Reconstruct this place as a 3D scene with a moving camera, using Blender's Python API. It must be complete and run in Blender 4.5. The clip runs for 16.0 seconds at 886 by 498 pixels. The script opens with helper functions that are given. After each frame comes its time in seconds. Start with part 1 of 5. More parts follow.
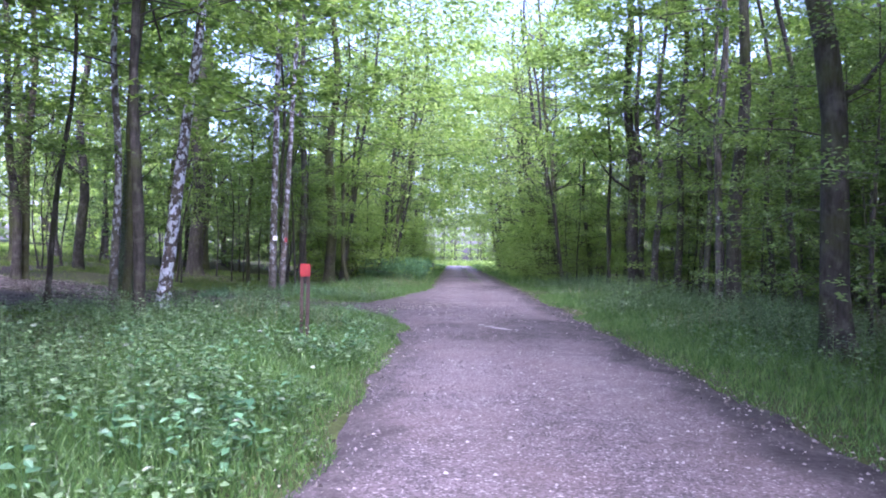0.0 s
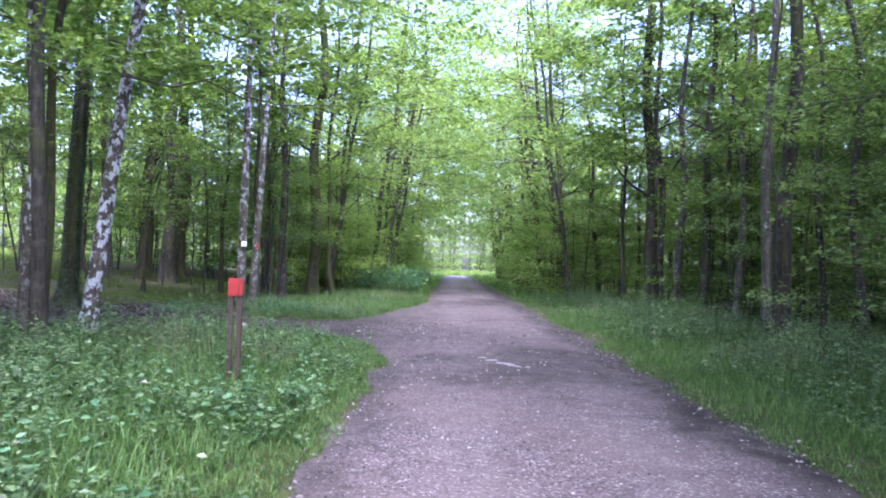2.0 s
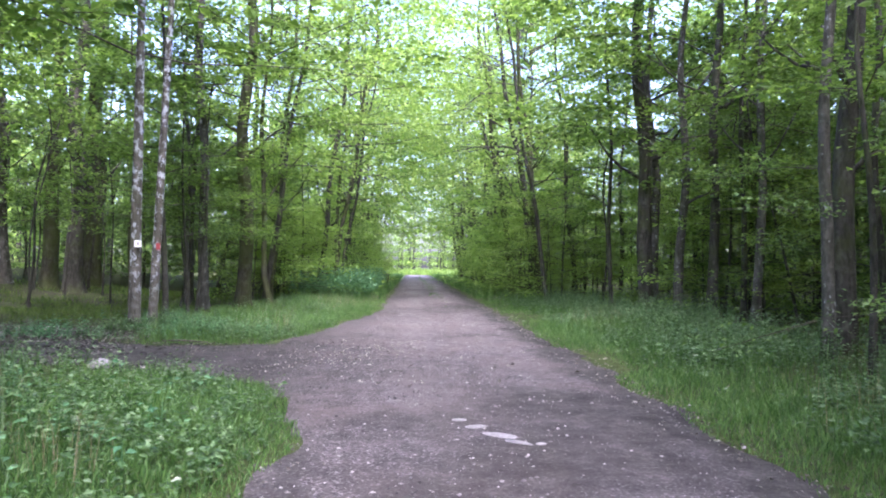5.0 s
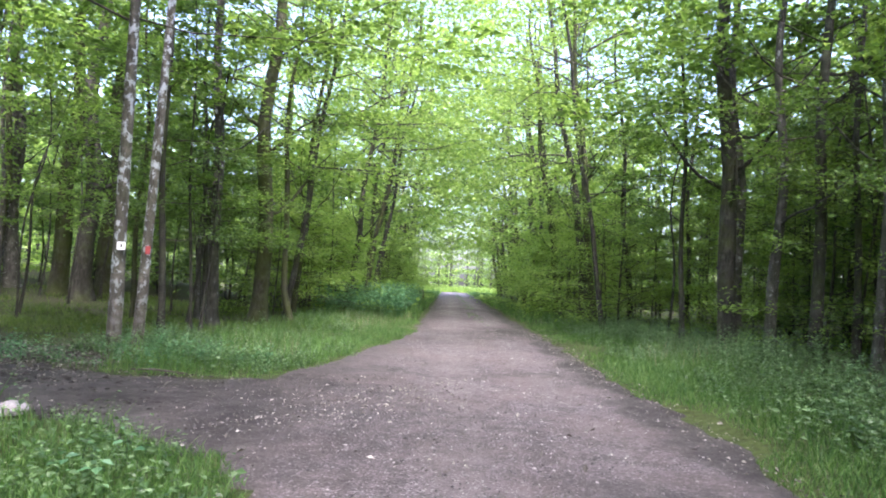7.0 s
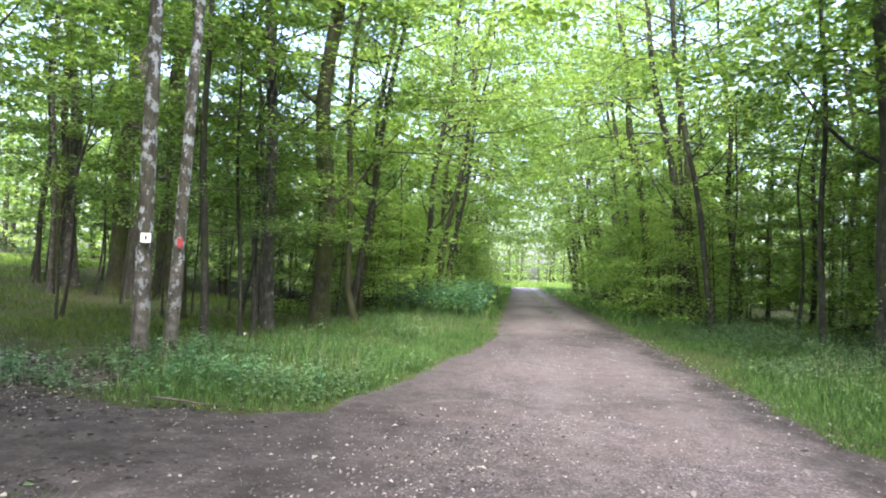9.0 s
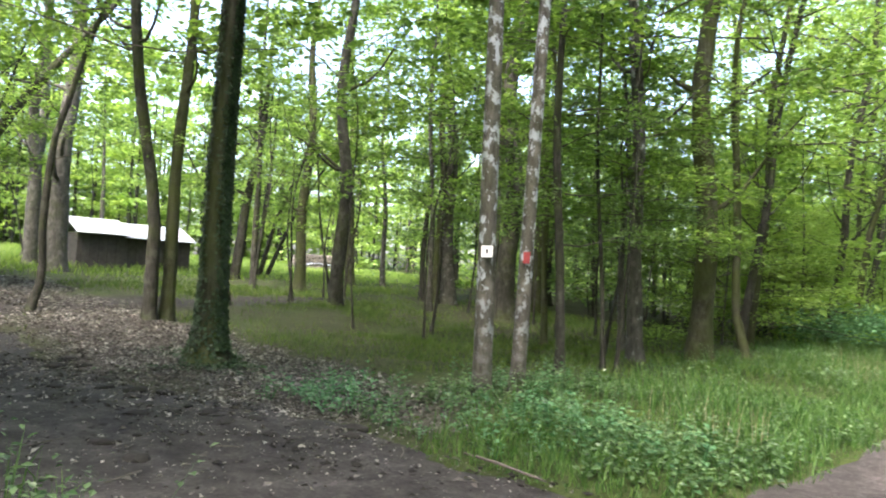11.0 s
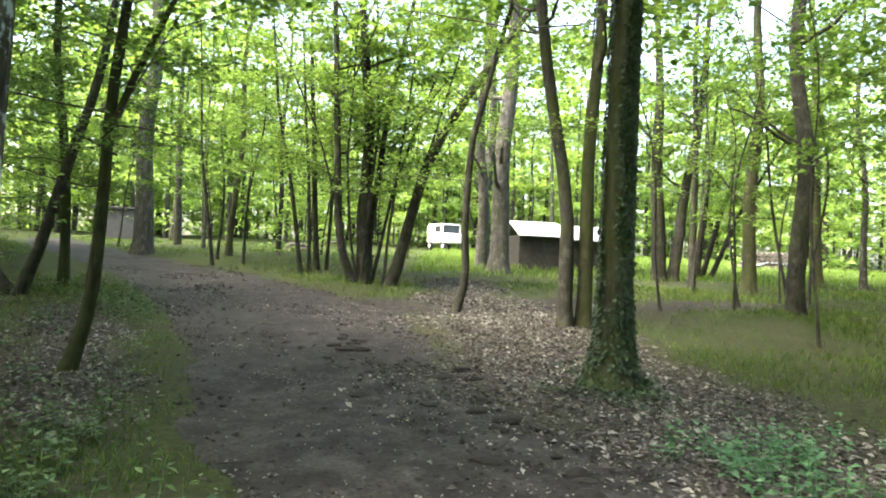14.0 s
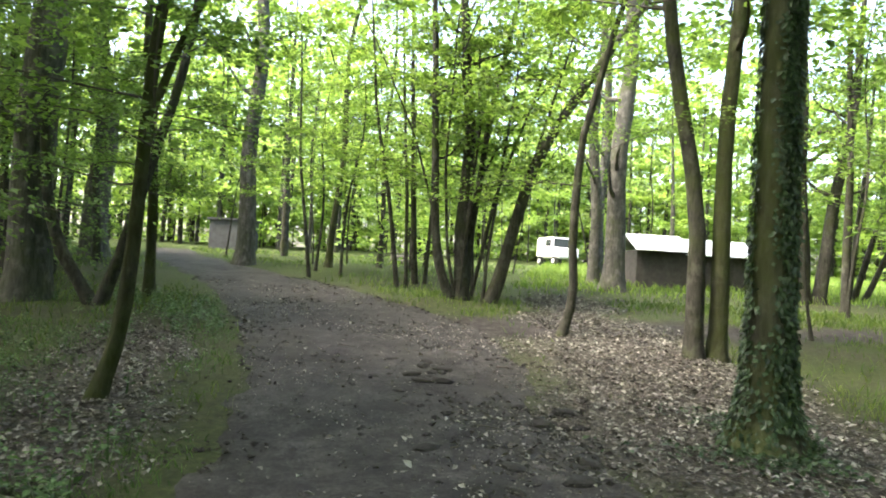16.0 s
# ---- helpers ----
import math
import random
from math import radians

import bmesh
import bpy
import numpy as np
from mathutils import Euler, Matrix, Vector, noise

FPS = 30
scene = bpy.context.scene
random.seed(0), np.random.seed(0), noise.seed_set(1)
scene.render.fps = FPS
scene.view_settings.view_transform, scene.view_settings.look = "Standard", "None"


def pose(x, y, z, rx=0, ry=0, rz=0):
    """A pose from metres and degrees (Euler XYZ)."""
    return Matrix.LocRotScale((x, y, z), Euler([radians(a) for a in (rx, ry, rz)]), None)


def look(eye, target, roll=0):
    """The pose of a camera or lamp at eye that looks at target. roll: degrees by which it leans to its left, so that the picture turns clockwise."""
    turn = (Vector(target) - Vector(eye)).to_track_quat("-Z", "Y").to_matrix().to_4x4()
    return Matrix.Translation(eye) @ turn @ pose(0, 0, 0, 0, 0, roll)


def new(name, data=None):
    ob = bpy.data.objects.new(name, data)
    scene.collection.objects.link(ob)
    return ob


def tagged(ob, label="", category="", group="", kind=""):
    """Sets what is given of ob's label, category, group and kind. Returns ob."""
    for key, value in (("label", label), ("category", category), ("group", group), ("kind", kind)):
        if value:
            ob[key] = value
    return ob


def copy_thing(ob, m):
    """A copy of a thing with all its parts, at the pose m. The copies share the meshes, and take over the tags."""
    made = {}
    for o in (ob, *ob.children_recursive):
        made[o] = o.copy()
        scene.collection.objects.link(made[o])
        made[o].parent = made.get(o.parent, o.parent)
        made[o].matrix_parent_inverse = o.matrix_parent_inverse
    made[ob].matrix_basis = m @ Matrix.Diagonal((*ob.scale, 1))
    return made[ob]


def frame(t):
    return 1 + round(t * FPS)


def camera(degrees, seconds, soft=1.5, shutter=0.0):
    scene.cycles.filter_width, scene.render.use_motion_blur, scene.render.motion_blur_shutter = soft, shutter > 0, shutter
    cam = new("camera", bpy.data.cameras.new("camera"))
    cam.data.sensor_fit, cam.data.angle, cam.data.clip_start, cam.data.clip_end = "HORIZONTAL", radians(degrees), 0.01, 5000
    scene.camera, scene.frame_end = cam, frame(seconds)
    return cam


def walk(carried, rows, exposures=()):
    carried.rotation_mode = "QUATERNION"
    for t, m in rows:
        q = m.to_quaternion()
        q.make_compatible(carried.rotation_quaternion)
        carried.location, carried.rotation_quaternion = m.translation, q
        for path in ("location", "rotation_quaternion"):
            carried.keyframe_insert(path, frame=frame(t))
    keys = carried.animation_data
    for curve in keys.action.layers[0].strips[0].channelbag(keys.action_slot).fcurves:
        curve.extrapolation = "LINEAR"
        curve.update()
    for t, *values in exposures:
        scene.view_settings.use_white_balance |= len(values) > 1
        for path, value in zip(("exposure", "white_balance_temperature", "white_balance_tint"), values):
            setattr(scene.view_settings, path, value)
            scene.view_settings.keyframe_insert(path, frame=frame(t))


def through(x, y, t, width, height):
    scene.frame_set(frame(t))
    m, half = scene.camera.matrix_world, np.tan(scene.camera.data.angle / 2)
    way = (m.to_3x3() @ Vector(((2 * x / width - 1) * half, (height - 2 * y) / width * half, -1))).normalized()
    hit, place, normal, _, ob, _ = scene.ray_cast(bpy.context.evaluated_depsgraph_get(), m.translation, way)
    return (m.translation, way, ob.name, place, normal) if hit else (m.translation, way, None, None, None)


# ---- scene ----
cam = camera(66.0, 16.0, 1.95, 0.12)
METRES, EYE, TILT, LEAN, TURN = 21.7, 1.5, 0.0, 0.0, 2.0
ROWS = [
    (0.0, 0.0, 0.0, 0.0, -0.01, 0.72, -0.98),
    (0.5, 0.0058, 0.0383, 0.0014, 1.04, 0.46, -0.87),
    (1.0, 0.007, 0.0748, 0.0033, -0.0, -0.49, -1.53),
    (1.5, 0.0103, 0.1131, 0.005, -0.01, -0.66, -1.26),
    (2.0, 0.0065, 0.1514, 0.0031, -0.1, 1.5, -1.77),
    (2.5, 0.0071, 0.1892, 0.0018, -1.42, 1.66, -0.75),
    (3.0, 0.0076, 0.2227, 0.0018, -2.52, 1.06, -0.47),
    (3.5, 0.0069, 0.2567, 0.0023, -4.26, 0.69, -1.07),
    (4.0, 0.0095, 0.2902, 0.0045, -3.87, 0.6, -0.4),
    (6.5, 0.0152, 0.4782, 0.0066, -1.85, 2.98, -2.1),
    (7.0, 0.0114, 0.5133, 0.007, -0.39, 2.8, -2.5),
    (7.5, 0.0109, 0.5482, 0.0088, 2.24, 2.42, -1.85),
    (8.0, 0.0046, 0.5817, 0.0082, 2.43, 2.21, -1.53),
    (10.5, -0.0343, 0.7454, 0.0099, 24.41, 2.13, -2.99),
    (11.0, -0.0455, 0.7696, 0.0085, 35.99, 2.53, -2.72),
    (11.5, -0.0565, 0.7905, 0.0096, 47.21, 2.38, -3.16),
    (12.0, -0.0717, 0.8076, 0.0096, 52.61, 2.4, -3.37),
    (12.5, -0.086, 0.8253, 0.0082, 64.24, 1.76, -3.28),
    (13.0, -0.0994, 0.8403, 0.009, 71.64, 1.41, -3.37),
    (13.5, -0.1147, 0.852, 0.0087, 68.62, 1.09, -3.4),
    (14.0, -0.1314, 0.8684, 0.0087, 72.72, 1.02, -2.22),
    (14.5, -0.1485, 0.8795, 0.0101, 75.46, 1.54, -2.84),
    (15.0, -0.1705, 0.8874, 0.0105, 76.1, 1.67, -3.5),
    (15.5, -0.1911, 0.8977, 0.0108, 80.27, 1.45, -2.56),
    (16.0, -0.2116, 0.9017, 0.0097, 82.1, 1.79, -3.1),
]
EXPOSURES = [(0.0, 3.0, 5200, 47), (2.0, 3.0, 5300, 38), (4.0, 3.1, 5450, 33), (7.0, 3.1, 5900, 24), (10.5, 3.1, 6350, 14), (13.0, 3.35, 6850, 11), (16.0, 3.45, 6850, 10)]
walk(cam, [(t, pose(0, 0, EYE, TILT, LEAN, TURN) @ pose(METRES * x, METRES * y, METRES * z, 90 + pitch, roll, yaw)) for t, x, y, z, yaw, pitch, roll in ROWS], EXPOSURES)

# ---- sky and sun ----
SUN_ELEVATION, SUN_AZIMUTH = 57, 168   # degrees; azimuth clockwise from +y
world = bpy.data.worlds.new("sky")
scene.world = world
world.use_nodes = True
wn = world.node_tree.nodes
sky = wn.new("ShaderNodeTexSky")
sky.sky_type, sky.sun_disc = "NISHITA", False
sky.sun_elevation, sky.sun_rotation = radians(SUN_ELEVATION), radians(SUN_AZIMUTH)
sky.air_density, sky.dust_density, sky.ozone_density = 1.0, 5.0, 1.0
world.node_tree.links.new(sky.outputs[0], wn["Background"].inputs[0])
wn["Background"].inputs[1].default_value = 0.15
sun = new("sun", bpy.data.lights.new("sun", "SUN"))
sun.data.energy, sun.data.angle, sun.data.color = 1.5, radians(24), (1.0, 0.95, 0.86)
_e, _a = radians(SUN_ELEVATION), radians(SUN_AZIMUTH)
sun.matrix_world = look((0, 0, 60), (-math.sin(_a) * math.cos(_e), -math.cos(_a) * math.cos(_e), 60 - math.sin(_e)))

# ---- materials ----
def shader(name):
    m = bpy.data.materials.new(name)
    m.use_nodes = True
    nt = m.node_tree
    return m, nt, nt.nodes["Principled BSDF"], nt.nodes["Material Output"]


def node(nt, kind, **given):
    n = nt.nodes.new(kind)
    for key, value in given.items():
        n.inputs[key.replace("_", " ")].default_value = value
    return n


def coords(nt, scale=(1, 1, 1), world_space=False):
    if world_space:
        src = nt.nodes.new("ShaderNodeNewGeometry").outputs["Position"]
    else:
        src = nt.nodes.new("ShaderNodeTexCoord").outputs["Object"]
    mp = nt.nodes.new("ShaderNodeMapping")
    mp.inputs["Scale"].default_value = scale
    nt.links.new(src, mp.inputs[0])
    return mp.outputs[0]


def noise_tex(nt, co, scale, detail=4, rough=0.6):
    n = node(nt, "ShaderNodeTexNoise", Scale=scale, Detail=detail, Roughness=rough)
    nt.links.new(co, n.inputs["Vector"])
    return n.outputs["Fac"]


def ramp(nt, fac, stops):
    r = nt.nodes.new("ShaderNodeValToRGB")
    while len(r.color_ramp.elements) < len(stops):
        r.color_ramp.elements.new(0.5)
    for e, (p, c) in zip(r.color_ramp.elements, stops):
        e.position, e.color = p, (*c, 1) if len(c) == 3 else c
    nt.links.new(fac, r.inputs[0])
    return r.outputs[0]


def grey(v):
    return (v, v, v)


def mix(nt, fac, a, b, how="MIX"):
    m = nt.nodes.new("ShaderNodeMix")
    m.data_type, m.blend_type = "RGBA", how
    for sock, v in ((m.inputs["Factor"], fac), (m.inputs["A"], a), (m.inputs["B"], b)):
        if hasattr(v, "links"):
            nt.links.new(v, sock)
        else:
            sock.default_value = v if not isinstance(v, tuple) else (*v, 1)
    return m.outputs["Result"]


def times(nt, a, b, how="MULTIPLY"):
    m = nt.nodes.new("ShaderNodeMath")
    m.operation = how
    for sock, v in zip(m.inputs, (a, b)):
        if hasattr(v, "links"):
            nt.links.new(v, sock)
        else:
            sock.default_value = v
    return m.outputs[0]


def bump(nt, bsdf, height, strength, distance):
    b = node(nt, "ShaderNodeBump", Strength=strength, Distance=distance)
    nt.links.new(height, b.inputs["Height"])
    nt.links.new(b.outputs[0], bsdf.inputs["Normal"])


def attribute(nt, name):
    a = nt.nodes.new("ShaderNodeAttribute")
    a.attribute_name = name
    return a.outputs["Fac"]


def leaf_material(name, dark, mid, light, through=0.45, gloss=0.45, per="island"):
    m, nt, p, out = shader(name)
    if per == "island":
        rnd = nt.nodes.new("ShaderNodeNewGeometry").outputs["Random Per Island"]
    else:
        rnd = nt.nodes.new("ShaderNodeObjectInfo").outputs["Random"]
    patch = noise_tex(nt, coords(nt, (1, 1, 1), True), 0.35, 3)
    both = times(nt, times(nt, rnd, 0.55), times(nt, patch, 0.45), "ADD")
    col = ramp(nt, both, [(0.22, dark), (0.5, mid), (0.8, light)])
    nt.links.new(col, p.inputs["Base Color"])
    p.inputs["Roughness"].default_value = gloss
    p.inputs["Specular IOR Level"].default_value = 0.4
    tr = nt.nodes.new("ShaderNodeBsdfTranslucent")
    nt.links.new(mix(nt, 1.0, col, (1.22, 1.16, 0.72), "MULTIPLY"), tr.inputs[0])
    ms = nt.nodes.new("ShaderNodeMixShader")
    ms.inputs[0].default_value = through
    nt.links.new(p.outputs[0], ms.inputs[1])
    nt.links.new(tr.outputs[0], ms.inputs[2])
    nt.links.new(ms.outputs[0], out.inputs[0])
    return m


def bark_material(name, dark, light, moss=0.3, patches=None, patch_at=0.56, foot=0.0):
    m, nt, p, out = shader(name)
    co = coords(nt, (9, 9, 1.8))
    furrow = noise_tex(nt, co, 1.6, 6, 0.7)
    col = ramp(nt, furrow, [(0.32, dark), (0.68, light)])
    mottle = ramp(nt, noise_tex(nt, coords(nt, (1, 1, 0.7)), 5.0, 5, 0.65), [(0.5, grey(0)), (0.66, grey(0.55))])
    col = mix(nt, mottle, col, tuple(min(0.3, c * 1.9) for c in light))
    if patches:
        spots = ramp(nt, noise_tex(nt, coords(nt, (1, 1, 0.7)), 8.0, 8, 0.66), [(patch_at, grey(0)), (patch_at + 0.05, grey(1))])
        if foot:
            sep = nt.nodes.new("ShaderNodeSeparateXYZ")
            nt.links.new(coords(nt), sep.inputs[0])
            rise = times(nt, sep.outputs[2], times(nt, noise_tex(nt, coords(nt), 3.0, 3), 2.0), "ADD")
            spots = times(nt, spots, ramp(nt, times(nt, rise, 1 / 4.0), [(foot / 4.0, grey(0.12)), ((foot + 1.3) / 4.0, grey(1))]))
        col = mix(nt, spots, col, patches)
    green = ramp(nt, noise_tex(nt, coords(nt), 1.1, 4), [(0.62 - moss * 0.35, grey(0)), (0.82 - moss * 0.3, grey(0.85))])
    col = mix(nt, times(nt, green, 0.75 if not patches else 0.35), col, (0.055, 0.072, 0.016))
    nt.links.new(col, p.inputs["Base Color"])
    p.inputs["Roughness"].default_value = 0.92
    p.inputs["Specular IOR Level"].default_value = 0.2
    bump(nt, p, furrow, 0.9, 0.03)
    return m


def plain(name, colour, rough=0.6, metal=0.0, vary=0.25, scale=6.0):
    m, nt, p, out = shader(name)
    n = noise_tex(nt, coords(nt), scale, 5)
    lo, hi = tuple(c * (1 - vary) for c in colour), tuple(min(1, c * (1 + vary)) for c in colour)
    nt.links.new(ramp(nt, n, [(0.3, lo), (0.7, hi)]), p.inputs["Base Color"])
    p.inputs["Roughness"].default_value, p.inputs["Metallic"].default_value = rough, metal
    bump(nt, p, n, 0.25, 0.01)
    return m


def ground_material():
    m, nt, p, out = shader("forest_soil")
    co = coords(nt, (1, 1, 1), True)
    big, fine = noise_tex(nt, co, 0.5, 4), noise_tex(nt, co, 9, 6, 0.7)
    grass = ramp(nt, fine, [(0.3, (0.017, 0.025, 0.009)), (0.55, (0.04, 0.056, 0.015)), (0.75, (0.078, 0.097, 0.03))])
    dry = ramp(nt, fine, [(0.3, (0.024, 0.022, 0.016)), (0.55, (0.055, 0.052, 0.034)), (0.75, (0.105, 0.098, 0.065))])
    bare = mix(nt, times(nt, attribute(nt, "dry"), ramp(nt, big, [(0.4, grey(0.1)), (0.65, grey(0.8))])), grass, dry)
    litter = ramp(nt, noise_tex(nt, co, 16, 3, 0.6), [(0.3, (0.022, 0.019, 0.017)), (0.5, (0.055, 0.047, 0.042)), (0.72, (0.15, 0.135, 0.12))])
    col = mix(nt, attribute(nt, "litter"), bare, litter)
    earth = ramp(nt, noise_tex(nt, co, 5, 6, 0.7), [(0.34, (0.014, 0.012, 0.0115)), (0.55, (0.04, 0.036, 0.034)), (0.75, (0.1, 0.093, 0.086))])
    col = mix(nt, attribute(nt, "bare"), col, earth)
    nt.links.new(col, p.inputs["Base Color"])
    p.inputs["Roughness"].default_value = 0.95
    p.inputs["Specular IOR Level"].default_value = 0.15
    bump(nt, p, fine, 0.8, 0.05)
    return m


def gravel_material(name):
    m, nt, p, out = shader(name)
    co = coords(nt, (1, 1, 1), True)
    vor = node(nt, "ShaderNodeTexVoronoi", Scale=58.0)
    nt.links.new(co, vor.inputs["Vector"])
    sep = nt.nodes.new("ShaderNodeSeparateColor")
    nt.links.new(vor.outputs["Color"], sep.inputs[0])
    grain = ramp(nt, sep.outputs[0], [(0.0, (0.034, 0.028, 0.03)), (0.5, (0.092, 0.079, 0.082)), (0.88, (0.132, 0.115, 0.12)), (1.0, (0.32, 0.3, 0.305))])
    mid, big = noise_tex(nt, co, 3.5, 6, 0.65), noise_tex(nt, co, 0.6, 4)
    col = mix(nt, 1.0, grain, ramp(nt, mid, [(0.3, grey(0.55)), (0.7, grey(1.15))]), "MULTIPLY")
    col = mix(nt, ramp(nt, big, [(0.4, grey(0)), (0.7, grey(0.45))]), col, (0.12, 0.092, 0.084))
    # compacted pale wheel lines, dark humus along the edges and down the side path
    col = mix(nt, times(nt, attribute(nt, "worn"), times(nt, mid, 0.7)), col, (0.2, 0.18, 0.182))
    soil = ramp(nt, times(nt, times(nt, noise_tex(nt, co, 3.5, 6, 0.7), 0.5), times(nt, noise_tex(nt, co, 24, 5, 0.75), 0.5), "ADD"), [(0.34, (0.008, 0.0072, 0.0072)), (0.48, (0.033, 0.0295, 0.029)), (0.6, (0.067, 0.06, 0.058)), (0.74, (0.17, 0.157, 0.148))])
    soil = mix(nt, 1.0, soil, ramp(nt, noise_tex(nt, co, 1.3, 5, 0.65), [(0.36, grey(0.42)), (0.5, grey(0.88)), (0.68, grey(1.3))]), "MULTIPLY")
    col = mix(nt, attribute(nt, "humus"), col, soil)
    nt.links.new(col, p.inputs["Base Color"])
    p.inputs["Roughness"].default_value = 0.9
    p.inputs["Specular IOR Level"].default_value = 0.25
    bump(nt, p, times(nt, sep.outputs[0], mid, "ADD"), 0.7, 0.02)
    return m


M_GROUND, M_ROAD, M_PATH = ground_material(), gravel_material("road_gravel"), gravel_material("path_soil")
M_LEAF = leaf_material("hornbeam_leaf", (0.05, 0.1, 0.022), (0.112, 0.2, 0.042), (0.205, 0.33, 0.082), 0.57)
M_LEAF_LOW = leaf_material("understory_leaf", (0.045, 0.09, 0.027), (0.1, 0.18, 0.05), (0.185, 0.29, 0.095), 0.52)
# Leaf copy with distance haze and corridor light put into a brighter colour.
M_LEAF_HAZE_LIT = leaf_material("haze_lit_leaf", (0.11, 0.19, 0.045), (0.19, 0.31, 0.075), (0.29, 0.43, 0.125), 0.6)
M_GRASS = leaf_material("grass_blade", (0.028, 0.074, 0.017), (0.064, 0.145, 0.033), (0.14, 0.245, 0.075), 0.42)
# Lighter grass copy: direct sun on open grass is put into the blade colour.
M_SUNLIT_GRASS = leaf_material("sunlit_grass_blade", (0.075, 0.14, 0.022), (0.14, 0.235, 0.04), (0.25, 0.36, 0.09), 0.5)
M_STRAW = leaf_material("dry_seed_grass", (0.12, 0.1, 0.06), (0.25, 0.22, 0.14), (0.4, 0.36, 0.26), 0.3)
M_FLOOR_GRASS = leaf_material("dry_grass_blade", (0.042, 0.085, 0.015), (0.082, 0.145, 0.026), (0.155, 0.205, 0.055), 0.42)
M_HERB = leaf_material("herb_leaf", (0.024, 0.058, 0.02), (0.058, 0.12, 0.04), (0.16, 0.25, 0.12), 0.35, 0.33)
M_NETTLE = leaf_material("nettle_leaf", (0.04, 0.12, 0.055), (0.08, 0.19, 0.09), (0.14, 0.28, 0.14), 0.35, 0.4)
M_IVY = leaf_material("ivy_leaf", (0.012, 0.03, 0.012), (0.026, 0.056, 0.02), (0.055, 0.095, 0.04), 0.2, 0.4)
M_LITTER = leaf_material("dead_leaf", (0.03, 0.026, 0.023), (0.085, 0.076, 0.068), (0.38, 0.36, 0.33), 0.06, 0.6)
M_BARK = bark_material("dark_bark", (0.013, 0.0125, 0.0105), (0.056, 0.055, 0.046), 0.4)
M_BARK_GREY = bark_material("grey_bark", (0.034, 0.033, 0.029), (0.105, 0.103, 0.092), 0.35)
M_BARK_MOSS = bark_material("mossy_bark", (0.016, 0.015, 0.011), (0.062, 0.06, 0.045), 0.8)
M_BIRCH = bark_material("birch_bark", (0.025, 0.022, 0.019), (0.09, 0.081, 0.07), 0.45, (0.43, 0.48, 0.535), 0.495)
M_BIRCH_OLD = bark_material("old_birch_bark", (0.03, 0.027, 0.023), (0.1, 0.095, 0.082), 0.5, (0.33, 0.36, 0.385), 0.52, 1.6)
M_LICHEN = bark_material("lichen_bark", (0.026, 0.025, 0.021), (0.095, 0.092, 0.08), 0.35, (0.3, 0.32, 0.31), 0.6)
M_TWIG = plain("twig_bark", (0.05, 0.043, 0.034), 0.9)

# ---- lie of the land ----
def wave(x, y, s, k=0.0):
    return (np.sin(x * s + 1.3 * k + 1.7 * np.sin(y * s * 0.61 + k)) + np.sin(y * s * 1.13 + 2.1 * k + 1.3 * np.sin(x * s * 0.73 - k))) * 0.5


def land(x, y):
    """Height of the ground: level by the road, rising to the west."""
    x, y = np.asarray(x, float), np.asarray(y, float)
    a = np.maximum(0, -12 - x)
    return 0.07 * np.minimum(a, 23) + 0.04 * np.clip(a - 23, 0, 40)


def road_middle(y):
    return 1.1 - 0.02 * np.asarray(y, float)


ROAD_HALF = 2.12
PATH = [(0.5, 19.9, 3.0), (-1.6, 19.9, 2.7), (-3.0, 20.0, 1.95), (-5.0, 20.3, 1.5), (-8.2, 20.4, 1.75), (-11, 19.8, 1.75), (-13.6, 19.8, 1.8), (-17.3, 19.6, 2.3),
        (-20.2, 18.9, 2.4), (-25.5, 16.9, 2.0), (-31, 13.8, 1.5), (-37, 10.6, 1.3), (-48, 7.0, 1.2)]
FLARE = [(-1.15, 34, 0.3), (-1.5, 28, 0.75), (-1.8, 24.5, 0.9), (-2.0, 21, 1.5), (-1.5, 18, 1.0), (-1.2, 15.3, 0.3)]
LITTER = [(-6.5, 22.6, 0.7), (-9.5, 23.2, 1.9), (-12.5, 23.4, 2.2), (-17, 24.0, 2.0), (-21, 24.5, 1.3), (-26, 25.5, 1.0)]
BARE = [(-19.3, 20.5, 1.6), (-20, 24.5, 1.2), (-20.6, 29, 1.0), (-21.5, 36, 0.8)]
LITTER_SOUTH = [(-9.6, 17.3, 0.2), (-11.0, 16.7, 0.5), (-12.8, 16.6, 0.9), (-16, 15.8, 0.8), (-18.5, 15.2, 0.5)]


def along(line, x, y):
    """How far outside (positive) or inside (negative) a band of changing width a point lies."""
    best = np.full(np.shape(x), 1e9)
    for (ax, ay, aw), (bx, by, bw) in zip(line, line[1:]):
        dx, dy = bx - ax, by - ay
        s = np.clip(((x - ax) * dx + (y - ay) * dy) / (dx * dx + dy * dy), 0, 1)
        d = np.hypot(x - ax - s * dx, y - ay - s * dy) - (aw + s * (bw - aw))
        best = np.minimum(best, d)
    return best


def off_road(x, y):
    return np.abs(x - road_middle(y)) - ROAD_HALF


def off_way(x, y):
    return np.minimum(np.minimum(off_road(x, y), along(FLARE, x, y)), along(PATH, x, y)) + 0.12 * wave(x, y, 2.3, 1)


def litter_amount(x, y):
    d = np.minimum(along(LITTER, x, y), along(LITTER_SOUTH, x, y)) + 0.5 * wave(x, y, 1.4, 2) + 0.25 * wave(x, y, 4.1, 5)
    return np.clip(0.4 - d / 1.2, 0, 1)


